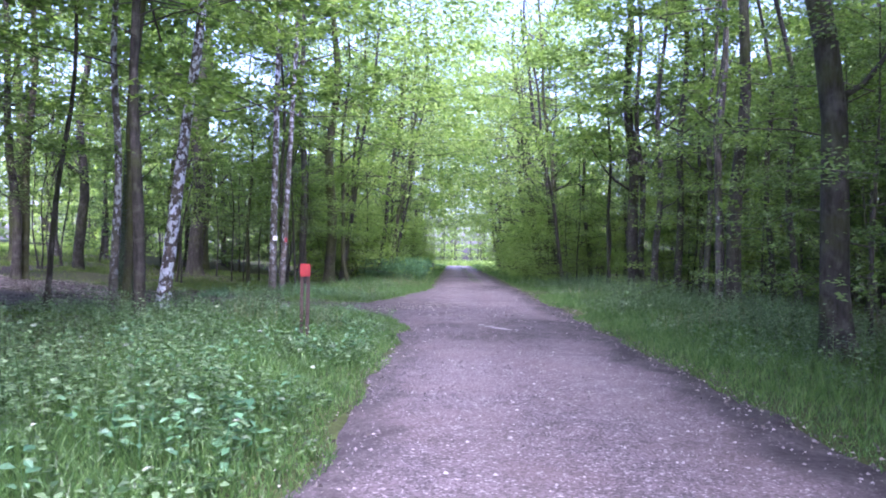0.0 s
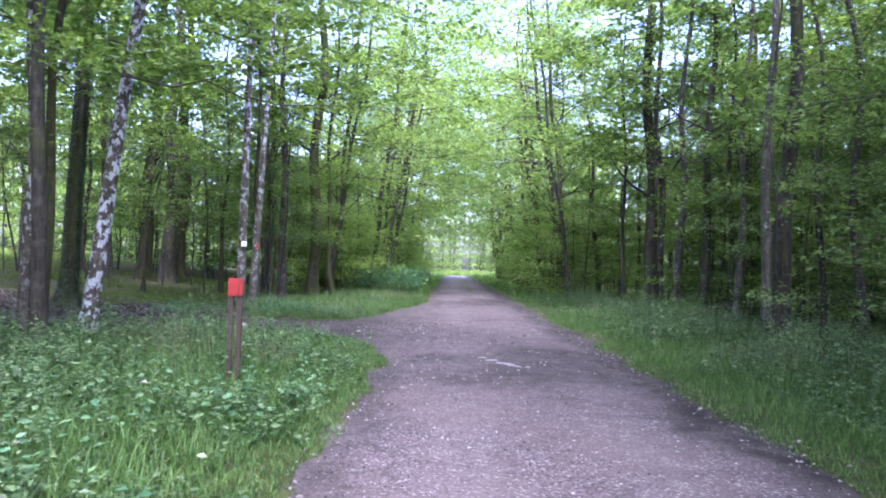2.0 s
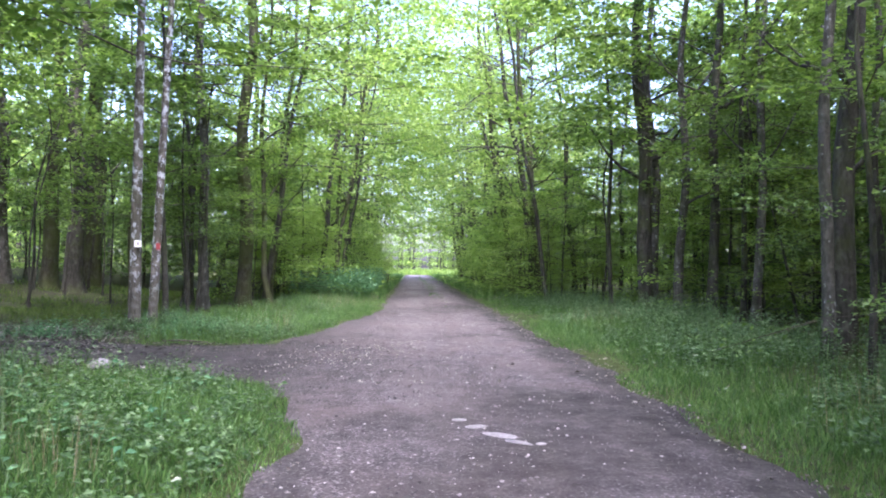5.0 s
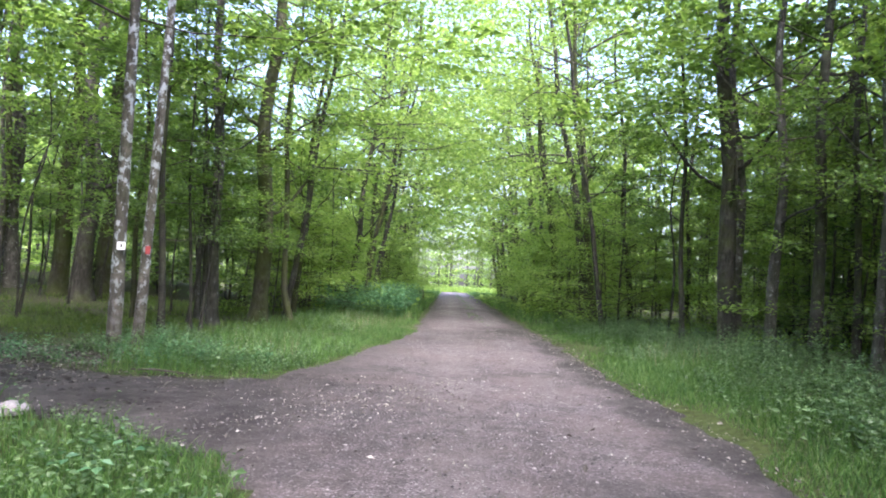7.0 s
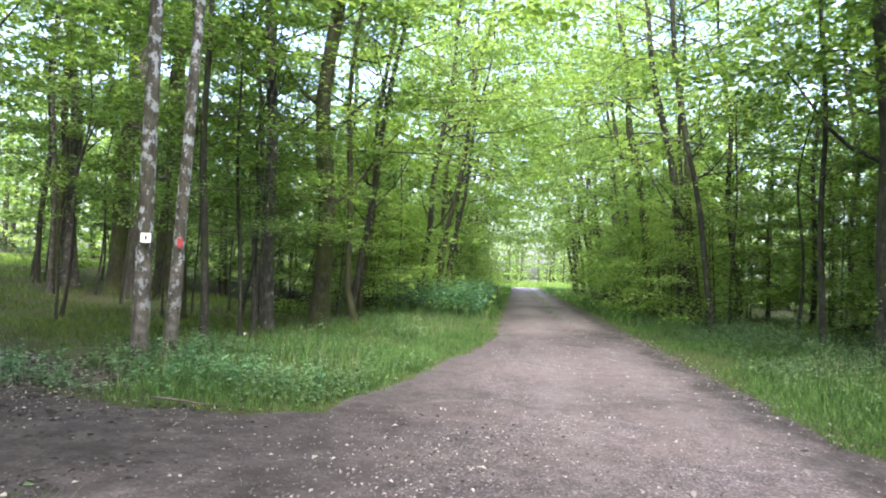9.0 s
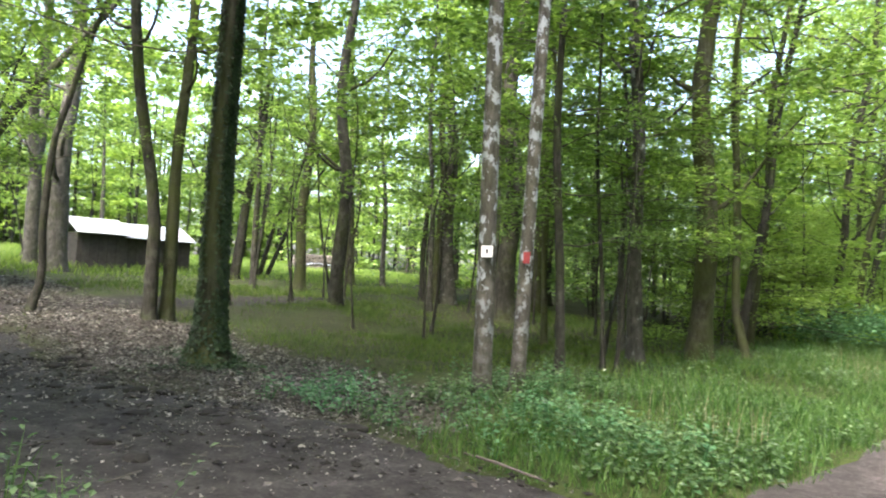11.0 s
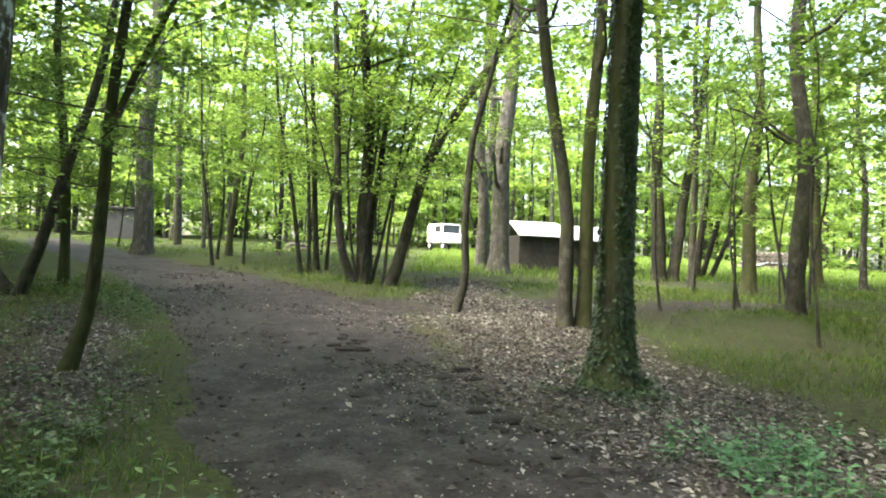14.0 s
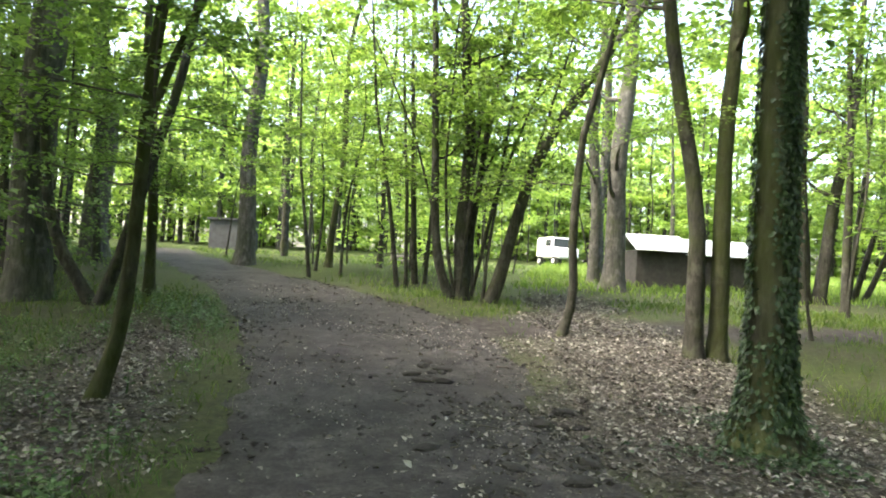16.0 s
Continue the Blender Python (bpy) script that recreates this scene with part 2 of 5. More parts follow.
def bare_amount(x, y):
    return np.clip(0.5 - (along(BARE, x, y) + 0.4 * wave(x, y, 1.2, 3) + 0.2 * wave(x, y, 3.7, 8)) / 0.9, 0, 1)


# ---- mesh helpers ----
def mesh_of(name, verts, faces, material, smooth=False):
    """A mesh from arrays of points and of faces with one number of corners."""
    verts, faces = np.asarray(verts, np.float32), np.asarray(faces, np.int32)
    me = bpy.data.meshes.new(name)
    k = faces.shape[1]
    me.vertices.add(len(verts))
    me.vertices.foreach_set("co", verts.ravel())
    me.loops.add(faces.size)
    me.loops.foreach_set("vertex_index", faces.ravel())
    me.polygons.add(len(faces))
    me.polygons.foreach_set("loop_start", np.arange(0, faces.size, k, dtype=np.int32))
    me.polygons.foreach_set("use_smooth", np.full(len(faces), smooth))
    me.materials.append(material)
    me.update(calc_edges=True)
    return me


def put_attribute(me, name, values):
    me.attributes.new(name, "FLOAT", "POINT").data.foreach_set("value", np.asarray(values, np.float32).ravel())


def under(name, me, parent, m=None, label=""):
    ob = new(name, me)
    ob.parent = parent
    if m is not None:
        ob.matrix_local = m
    return tagged(ob, label) if label else ob


def part(name, bm, material, parent, label="", smooth=False):
    me = bpy.data.meshes.new(name)
    bm.to_mesh(me)
    bm.free()
    me.materials.append(material)
    if smooth:
        me.polygons.foreach_set("use_smooth", np.full(len(me.polygons), True))
    return under(name, me, parent, None, label)


def empty(name, x, y, z, turn=0, label="", category="", group=""):
    ob = new(name)
    ob.matrix_world = pose(x, y, z, 0, 0, turn)
    return tagged(ob, label, category, group)


def box(bm, x0, y0, z0, x1, y1, z1, bevel=0.0):
    got = bmesh.ops.create_cube(bm, size=1.0, matrix=Matrix.Translation(((x0 + x1) / 2, (y0 + y1) / 2, (z0 + z1) / 2)) @ Matrix.Diagonal((x1 - x0, y1 - y0, z1 - z0, 1)))
    if bevel:
        edges = list({e for v in got["verts"] for e in v.link_edges})
        bmesh.ops.bevel(bm, geom=edges, offset=bevel, segments=2, affect="EDGES")
    return bm


def unit(v):
    return v / np.maximum(np.linalg.norm(v, axis=-1, keepdims=True), 1e-9)


def tube(points, radii, sides, rough=0.0, rng=None):
    """Points and quads of a tube along a line."""
    pts, radii = np.asarray(points, float), np.asarray(radii, float)
    tan = unit(np.gradient(pts, axis=0))
    mean = tan.mean(0)
    ref = np.array([1.0, 0, 0]) if abs(mean[2]) > 0.7 else np.array([0, 0, 1.0])
    u = unit(np.cross(tan, ref))
    v = np.cross(tan, u)
    ang = np.linspace(0, 2 * np.pi, sides, endpoint=False)
    r = radii[:, None] * np.ones(sides)[None]
    if rough and rng is not None:
        r = r * (1 + rough * rng.normal(size=(1, sides)) * 0.6 + rough * rng.normal(size=r.shape) * 0.5)
    ring = pts[:, None] + r[..., None] * (np.cos(ang)[None, :, None] * u[:, None] + np.sin(ang)[None, :, None] * v[:, None])
    n = len(pts)
    i, j = np.meshgrid(np.arange(n - 1), np.arange(sides), indexing="ij")
    a, b = i * sides + j, i * sides + (j + 1) % sides
    return ring.reshape(-1, 3), np.stack([a, b, b + sides, a + sides], -1).reshape(-1, 4)


def joined(pieces):
    verts, faces, n = [], [], 0
    for v, f in pieces:
        verts.append(v)
        faces.append(f + n)
        n += len(v)
    return np.concatenate(verts), np.concatenate(faces)


def leaves(at, tip, normal, length, width, fold=0.25):
    """Leaves folded along the midrib: four points and two triangles each."""
    n = len(at)
    tip = unit(tip)
    side = unit(np.cross(normal, tip))
    up = np.cross(tip, side)
    length, width = np.broadcast_to(length, n)[:, None], np.broadcast_to(width, n)[:, None]
    mid = at + tip * length * 0.45 + up * width * fold
    v = np.stack([at, mid + side * width * 0.5, at + tip * length, mid - side * width * 0.5], 1).reshape(-1, 3)
    b = np.arange(n)[:, None] * 4
    f = np.concatenate([b + [0, 1, 2], b + [0, 2, 3]], 1).reshape(-1, 3)
    return v, f


# ---- trees ----
def crown_arrays(seed, h0, h1, n, reach, size, count, rise, flat=0.5, taper=0.65):
    """Branches and leaves of one crown between two heights, in metres, round the upright axis."""
    rng = np.random.default_rng(seed)
    wood, at, tip = [], [], []
    for i in range(n):
        f = (i + rng.random()) / n
        h = h0 + (h1 - h0) * f
        az = i * 2.4 + rng.normal() * 0.4
        ln = reach * (1.0 - taper * f ** 1.6) * rng.uniform(0.65, 1.15)
        s = np.linspace(0, 1, 5)[:, None]
        out = np.array([math.cos(az), math.sin(az), 0])
        el = rise + rng.normal() * 0.15 + 0.5 * f
        bend = rng.normal(size=3) * [0.22, 0.22, 0.12] * ln
        p = np.array([0, 0, h]) + out * ln * s + np.array([0, 0, 1.0]) * ln * (el * s - 0.35 * el * s ** 2 - 0.12 * s ** 3) + bend * s ** 2 + 0.05 * ln * np.sin(s * 5 + i) * rng.normal(size=3)
        wood.append(tube(p, np.linspace(0.008 + 0.004 * ln, 0.003, 5), 4))
        for k in range(7):
            q = rng.uniform(0.25, 1.0)
            start = np.array([np.interp(q, s[:, 0], p[:, c]) for c in range(3)])
            a2 = az + rng.choice([-1, 1]) * rng.uniform(0.3, 1.1)
            l2 = ln * rng.uniform(0.22, 0.5)
            d2 = np.array([math.cos(a2), math.sin(a2), rng.normal() * 0.18 + 0.08])
            s2 = np.linspace(0, 1, 3)[:, None]
            p2 = start + d2 * l2 * s2 - np.array([0, 0, 0.1 * l2]) * s2 ** 2
            if k < 2:
                wood.append(tube(p2[::2], [0.009, 0.003], 3))
            m = max(3, count // (n * 7))
            w = rng.random(m) ** 0.8
            pos = start + d2 * l2 * w[:, None]
            lat = rng.normal(size=(m, 3)) * [0.22 * l2 + 0.1, 0.22 * l2 + 0.1, 0.05 + 0.05 * l2]
            at.append(pos + lat)
            tip.append(d2 + rng.normal(size=(m, 3)) * [0.7, 0.7, 0.25] - [0, 0, 0.15])
    at, tip = np.concatenate(at), np.concatenate(tip)
    m = len(at)
    normal = np.array([0, 0, 1.0]) + rng.normal(size=(m, 3)) * flat
    ln = size * rng.uniform(0.7, 1.3, m)
    lv, lf = leaves(at, tip, normal, ln, ln * 0.62)
    wv, wf = joined([(v, np.concatenate([f[:, :3], f[:, [0, 2, 3]]])) for v, f in wood])
    return wv, wf, lv, lf


def crown_meshes(seed, h0, h1, n, reach, size, count, rise, leaf_mat, flat=0.5, taper=0.65):
    wv, wf, lv, lf = crown_arrays(seed, h0, h1, n, reach, size, count, rise, flat, taper)
    return mesh_of("branchwork", wv, wf, M_TWIG), mesh_of("crown", lv, lf, leaf_mat)


HIGH = [crown_meshes(11 + i, 6.2, 17.5, 16, 5.0, 0.245, 4300, 0.25, M_LEAF) for i in range(4)]
# Wide crowns, mostly above the view, added to shade the near road and verge.
SHADE_ROOF = [crown_meshes(151 + i, 8.6, 17.0, 18, 7.4, 0.2, 5200, 0.18, M_LEAF, 0.5, 0.35) for i in range(3)]
SLIM = [crown_meshes(21 + i, 3.6, 14.0, 15, 3.0, 0.145, 3300, 0.3, M_LEAF) for i in range(4)]
FINE = [crown_meshes(61 + i, 3.0, 12.0, 15, 2.6, 0.09, 5200, 0.25, M_LEAF) for i in range(3)]
LOW = [crown_meshes(31 + i, 0.8, 8.5, 18, 3.3, 0.125, 3700, 0.1, M_LEAF_LOW, 0.4) for i in range(4)]
NEAR_LOW = [crown_meshes(131 + i, 1.0, 7.0, 16, 2.7, 0.085, 5600, 0.1, M_LEAF_LOW, 0.35) for i in range(2)]
# The shrub, far low and arch crowns wear the leaf brightened in place of light.
SHRUB = [crown_meshes(141 + i, 0.3, 4.8, 18, 2.7, 0.115, 3300, 0.05, M_LEAF_HAZE_LIT, 0.4, 0.5) for i in range(4)]
LOW_FAR = [crown_meshes(35 + i, 0.8, 8.5, 16, 3.3, 0.3, 1000, 0.12, M_LEAF_HAZE_LIT, 0.4) for i in range(3)]
ARCH = [crown_meshes(51 + i, 4.8, 15.5, 20, 7.2, 0.2, 5600, 0.22, M_LEAF_HAZE_LIT, 0.5, 0.25) for i in range(4)]
ARCH_FAR = [crown_meshes(55 + i, 3.4, 15.5, 19, 7.2, 0.32, 2400, 0.22, M_LEAF_HAZE_LIT, 0.5, 0.25) for i in range(3)]
SAPLING = [crown_meshes(91 + i, 2.6, 8.0, 10, 1.7, 0.16, 620, 0.3, M_LEAF) for i in range(3)]
SPRAY = [crown_meshes(41 + i, 2.0, 5.0, 7, 2.6, 0.085, 2200, 0.08, M_LEAF_LOW, 0.35) for i in range(3)]


def trunk_mesh(r, height, dx=0.0, dy=0.0, at=6.0, bend=0.3, seed=0, sides=12, flare=0.6, mat=None, curve=None):
    """A trunk from the ground up. dx, dy: how far its middle line has moved at that height."""
    rng = np.random.default_rng(seed)
    z = np.concatenate([[-0.25, 0.0, 0.12, 0.3, 0.6], np.linspace(1.1, height, 14)])
    s = np.clip(z / at, 0, None)
    if curve is None:
        cx, cy = dx * np.minimum(s, 2.2), dy * np.minimum(s, 2.2)
    else:
        cz, cxs, cys = zip(*curve)
        cx, cy = np.interp(z, cz, cxs), np.interp(z, cz, cys)
    ph = rng.uniform(0, 6, 2)
    wob = bend * (0.12 + 0.5 * r) * np.clip(z / 2.5, 0, 2)
    cx, cy = cx + wob * np.sin(z * 0.85 + ph[0]), cy + wob * np.sin(z * 0.75 + ph[1])
    rad = r * (1 - 0.72 * np.clip(z / height, 0, 1) ** 1.1) * (1 + flare * np.exp(-np.clip(z, 0, None) / (0.2 + 0.6 * r)))
    v, f = tube(np.stack([cx, cy, z], 1), rad, sides, 0.07, rng)
    return mesh_of("trunk", v, f, mat, True), (cx, cy, z)


TREES = []


def tree(x, y, r, dx=0.0, dy=0.0, at=6.0, height=17.0, bark=None, crown="high", label="", seed=0, flare=0.6, curve=None, turn=None, spray=False, bend=0.3, category="tree"):
    """One tree with its foot at x, y."""
    bark = bark or M_BARK
    category = next((k for k in ("birch", "beech", "oak", "sapling", "hornbeam") if k in label), category)
    rng = random.Random(seed + int(x * 100) + int(y * 37))
    z = float(land(x, y))
    root = empty(category, x, y, z, 0, label or "tall slender forest tree with dark mossy bark", category)
    me, (cx, cy, cz) = trunk_mesh(r, height, dx, dy, at, bend, seed + int(abs(x) * 10), 14 if r > 0.15 else 9, flare, bark, curve)
    under("trunk", me, root)
    sets, start = {"high": (HIGH, 8.0), "roof": (SHADE_ROOF, 8.0), "slim": (SLIM, 5.0), "fine": (FINE, 4.5), "sapling": (SAPLING, 3.5), "low": (LOW, 3.0), "near_low": (NEAR_LOW, 3.0), "shrub": (SHRUB, 2.0), "low_far": (LOW_FAR, 3.0), "arch": (ARCH, 5.0), "arch_far": (ARCH_FAR, 5.0)}[crown]
    chosen = [(rng.choice(sets), start)] if sets else []
    if spray:
        chosen.append((rng.choice(SPRAY), 3.0))
    if r > 0.12 and height > 12 and flare < 1 and bark not in (M_BIRCH, M_BIRCH_OLD):
        for k in range(4):
            h, a = rng.uniform(3.4, 8.5), rng.uniform(0, 6.283)
            ln, rise = rng.uniform(1.0, 2.4), rng.uniform(0.5, 1.3)
            bx, by = float(np.interp(h, cz, cx)), float(np.interp(h, cz, cy))
            w = np.linspace(0, 1, 6)
            side = rng.uniform(-0.5, 0.5)
            line = np.stack([bx + ln * (w * math.cos(a) - side * w ** 2 * math.sin(a)), by + ln * (w * math.sin(a) + side * w ** 2 * math.cos(a)), h + ln * (rise * w ** 1.4 + 0.06 * np.sin(w * 7 + k))], 1)
            lv, lf = tube(line, r * np.linspace(0.32, 0.07, 6), 6)
            under("limb", mesh_of("limb", lv, lf, bark, True), root)
    for (wood, leaf), h in chosen:
        ox, oy = float(np.interp(h, cz, cx)), float(np.interp(h, cz, cy))
        top = {"high": 17.5, "roof": 17.0, "slim": 14.0, "fine": 12.0, "sapling": 8.0, "arch": 15.5, "arch_far": 15.5, "shrub": 4.8, "near_low": 7.0}.get(crown, 8.5)
        lean = Matrix.Identity(4)
        if curve is None:
            ox, oy, lean[0][2], lean[1][2] = 0, 0, dx / at, dy / at
        m = lean @ pose(ox, oy, 0, 0, 0, rng.uniform(0, 360)) @ Matrix.Diagonal((1, 1, min(1.5, height / top) if h > 4 else 1, 1))
        tagged(under("branchwork", wood, root, m), kind="stuff")
        under("crown", leaf, root, m)
    TREES.append((x, y))
    return root


# ---- ground, road, side path ----
def steps(*runs):
    out = []
    for a, b, d in runs:
        out.append(np.arange(a, b, d))
    return np.concatenate(out + [[runs[-1][1]]])


def grid(name, X, Y, Z, material):
    n, m = X.shape
    i, j = np.meshgrid(np.arange(n - 1), np.arange(m - 1), indexing="ij")
    a = i * m + j
    return mesh_of(name, np.stack([X, Y, Z], -1).reshape(-1, 3), np.stack([a, a + m, a + m + 1, a + 1], -1).reshape(-1, 4), material, True)


gx = steps((-500, -100, 50), (-100, -45, 5), (-45, -28, 0.6), (-28, 8, 0.28), (8, 20, 0.8), (20, 100, 8), (100, 500, 50))
gy = steps((-400, -50, 50), (-50, -6, 4), (-6, 32, 0.28), (32, 60, 0.8), (60, 150, 6), (150, 600, 50))
GX, GY = np.meshgrid(gx, gy, indexing="ij")
way = off_way(GX, GY)
GZ = land(GX, GY) + np.clip(way, 0, 1) * (0.05 * wave(GX, GY, 0.9) + 0.03 * wave(GX, GY, 2.7, 3)) + 0.05 * np.clip(way, 0, 0.6) - 0.05 * (way < -0.15)
me = grid("ground", GX, GY, GZ, M_GROUND)
put_attribute(me, "litter", litter_amount(GX, GY))
put_attribute(me, "bare", bare_amount(GX, GY))
put_attribute(me, "dry", np.clip((off_road(GX, GY) - 4) / 2, 0, 1) * np.clip(1 - (-28 - GX) / 4, 0, 1))
tagged(new("ground", me), "forest floor of soil, moss and thin grass", "ground", kind="structure")

ry = steps((-30, 0, 1.0), (0, 45, 0.2), (45, 132, 2.0))
ru = np.linspace(-4.2, 2.7, 58)
RU, RY = np.meshgrid(ru, ry, indexing="ij")
RX = road_middle(RY) + RU
edge = np.abs(RU) - ROAD_HALF + 0.16 * wave(RX, RY, 1.9, 4) + 0.08 * wave(RX, RY, 6.0, 7)
mouth = np.minimum(along(PATH, RX, RY), along(FLARE, RX, RY)) + 0.1 * wave(RX, RY, 2.9, 4)
edge = np.where(RU < 0, np.minimum(edge, mouth), edge)
RZ = 0.03 - 0.006 * np.minimum(RU ** 2, 4.6) + 0.008 * wave(RX, RY, 3.1, 2) - 0.012 * np.exp(-((np.abs(RU - 0.1) - 0.85) / 0.3) ** 2) - np.clip(edge + 0.05, 0, 0.3) * 0.3
me = grid("road", RX, RY, RZ, M_ROAD)
worn = np.exp(-((np.abs(RU + 0.05) - 0.75) / 0.42) ** 2)
put_attribute(me, "worn", np.clip(worn * (0.55 + 0.45 * wave(RX, RY, 0.7, 6)), 0, 1) * np.clip(0.35 + RY / 60, 0.3, 1))
humus = np.clip((np.abs(RU) - np.where(RU > 0, 1.3, 1.5) + 0.2 * wave(RX, RY, 2.2, 3) + 0.1 * wave(RX, RY, 6.5, 1)) / 0.35, 0, 1) * np.where(RU > 0, 1.0, 0.7)
humus = np.where((RU < 0) & (mouth < 0.6), np.clip((-0.9 - RU) * 0.36, 0, 0.85) + 0.1 * wave(RX, RY, 1.1, 5), humus)
put_attribute(me, "humus", np.maximum(np.minimum(humus, 1), np.clip((wave(RX, RY, 0.55, 9) + 0.4 * wave(RX, RY, 2.1, 4) - 0.05) * 0.7, 0, 0.6) + np.clip((RY - 9) / 9, 0, 1) * np.clip((70 - RY) / 30, 0, 1) * (0.3 + 0.15 * wave(RX, RY, 0.9, 13))))
tagged(new("road", me), "grey gravel forest road with pale wheel lines", "road", kind="structure")

line = np.array(PATH)
dist = np.concatenate([[0], np.cumsum(np.hypot(*np.diff(line[:, :2], axis=0).T))])
ps = steps((0, 34, 0.2), (34, dist[-1], 0.6))
pc = np.stack([np.interp(ps, dist, line[:, k]) for k in range(3)], 1)
for _ in range(12):
    pc[1:-1] = (pc[:-2] + 2 * pc[1:-1] + pc[2:]) / 4
pn = unit(np.gradient(pc[:, :2], axis=0))
pu = np.linspace(-1.3, 1.3, 40)
PX = pc[:, None, 0] - pn[:, None, 1] * pu * pc[:, None, 2]
PY = pc[:, None, 1] + pn[:, None, 0] * pu * pc[:, None, 2]
PX = np.minimum(PX, road_middle(PY) - 2.6)
pd = along(PATH, PX, PY) + 0.17 * wave(PX, PY, 2.0, 4) + 0.13 * wave(PX, PY, 5.2, 7)
PZ = land(PX, PY) + 0.02 + 0.018 * wave(PX, PY, 1.6, 2) * (PX < -4) + 0.008 * wave(PX, PY, 4.4, 8) - np.clip(pd + 0.06, 0, 0.4) * 0.35
PZ = PZ - 0.03 * np.clip((PX - road_middle(PY) + 4.1) / 0.3, 0, 1)
me = grid("dirt_path", PX, PY, PZ, M_PATH)
put_attribute(me, "worn", np.zeros(PX.shape))
put_attribute(me, "humus", np.clip(0.85 + (-3.2 - PX + 1.2 * wave(PX, PY, 0.9, 5)) / 7.0, 0.72, 0.98))
tagged(new("dirt_path", me), "dark bare-earth forest path littered with leaf crumbs", "path", kind="structure")

# ---- the trees that stand by the road and the path ----
DARK = "tall dark-barked forest tree with a mossy foot"
IVY_TREE = tree(-11.95, 23.5, 0.235, 0.16, -0.03, 5.5, 18, M_BARK_MOSS, "high", "mossy oak trunk wrapped in dark green ivy", 1, 1.25, bend=0.0)
tree(-17.0, 25.2, 0.16, 0, 0, 7, 16, M_BARK, "high", "slightly crooked dark tree, one of a close pair", 2, 0.4, curve=[(-1, 0, 0), (0, 0, 0), (2.5, 0.03, -0.1), (5, 0.02, -0.5), (8, 0, -0.85), (16, 0, -1.2)])
tree(-17.0, 25.62, 0.16, 0.1, 0.05, 7, 16, M_BARK_MOSS, "high", "straight mossy tree, one of a close pair", 3, 0.4)
tree(-18.8, 23.35, 0.1, 0, 0, 7, 11, M_BARK, "fine", "thin crooked young tree leaning over leaf litter", 4, 0.3, curve=[(-1, 0, -0.3), (0, 0, -0.1), (0.8, 0, 0.15), (2, 0.05, 0.05), (4, 0.1, 0.1), (6, 0.2, 0.55), (11, 0.6, 2.0)], bend=0.1)
tree(-19.3, 33.3, 0.25, 0.25, -0.23, 9.5, 18, M_BARK, "high", DARK, 5, 0.3)
BIRCH = tree(-7.1, 24.75, 0.14, 0.1, -0.2, 6, 17, M_BIRCH_OLD, "high", "pale birch trunk with a white square trail mark", 6, 0.3, bend=0.0)
BIRCH_RED = tree(-6.95, 25.45, 0.125, 0.28, -0.1, 6, 16, M_BIRCH_OLD, "roof", "leaning pale birch trunk with a red paint mark", 7, 0.3, bend=0.0)
tree(-7.5, 27.8, 0.09, -0.1, -0.3, 7, 13, M_BARK, "slim", "thin dark-barked hornbeam trunk", 8, spray=True)
tree(-7.45, 29.5, 0.05, -0.1, -0.2, 4, 9, M_BARK, "slim", "very thin dark-barked forest sapling", 9)
tree(-7.25, 29.7, 0.045, 0.2, 0.1, 4, 9, M_BARK, "slim", "very thin dark-barked forest sapling", 10)
tree(-7.55, 31.4, 0.175, -0.1, -0.4, 8.5, 17, M_LICHEN, "high", "dark tree trunk spotted with pale lichen", 11, 0.5, spray=True)
tree(-6.75, 33.3, 0.27, 0.15, -0.35, 9.5, 19, M_BARK_MOSS, "high", "stout mossy oak by the road verge", 12, 0.6, spray=True)
tree(-6.3, 34.6, 0.12, -0.3, -0.3, 9, 14, M_BARK_MOSS, "slim", "thin curved mossy trunk beside a stout oak", 13, curve=[(-1, 0.3, 0), (0, 0.3, 0), (1.2, 0, 0), (4, -0.12, 0), (14, 0.1, 0)])
NEAR_BIRCH = tree(-7.75, 17.15, 0.165, 0.36, 0.2, 4, 15, M_BIRCH, "high", "leaning birch with big white lichen patches", 14, 0.35, bend=0.1)
YOUNG = tree(-13.1, 16.65, 0.09, 0, 0, 5, 10, M_BARK_MOSS, "fine", "crooked young mossy tree at the path edge", 17, 0.5, curve=[(-1, -0.1, -0.5), (0, 0, -0.2), (0.8, 0.05, 0.06), (1.9, 0.1, 0.16), (3.4, 0.15, 0.22), (4.6, 0.25, 0.35), (10, 0.7, 0.9)], spray=True, bend=0.1)
v, f = tube([(0.13, 0.2, 3.0), (0.25, 0.5, 3.8), (0.4, 1.0, 4.9), (0.6, 1.8, 6.6)], [0.05, 0.045, 0.035, 0.015], 8)
under("limb", mesh_of("limb", v, f, M_BARK_MOSS, True), YOUNG)
tree(-19.95, 13.85, 0.13, 0, 0, 5, 11, M_BARK, "fine", "crooked forked stem leaning north", 18, 0.4, spray=True, curve=[(-1, 0, 0), (0, 0, 0), (1.2, 0.1, 0.45), (3, 0.3, 0.95), (4.5, 0.45, 1.4), (11, 1, 2.6)], bend=0.1)
tree(-20.05, 13.6, 0.12, 0, 0, 5, 10, M_BARK, "fine", "crooked forked stem leaning south", 19, 0.4, curve=[(-1, 0, 0.2), (0, 0, 0.1), (1.2, -0.1, -0.7), (2.2, -0.1, -1.0), (10, -0.1, -1.4)], bend=0.1)
tree(-21.5, 14.35, 0.12, 0.08, -0.17, 4.3, 13, M_BARK_MOSS, "fine", "slim mossy trunk beside the path", 20, spray=True)
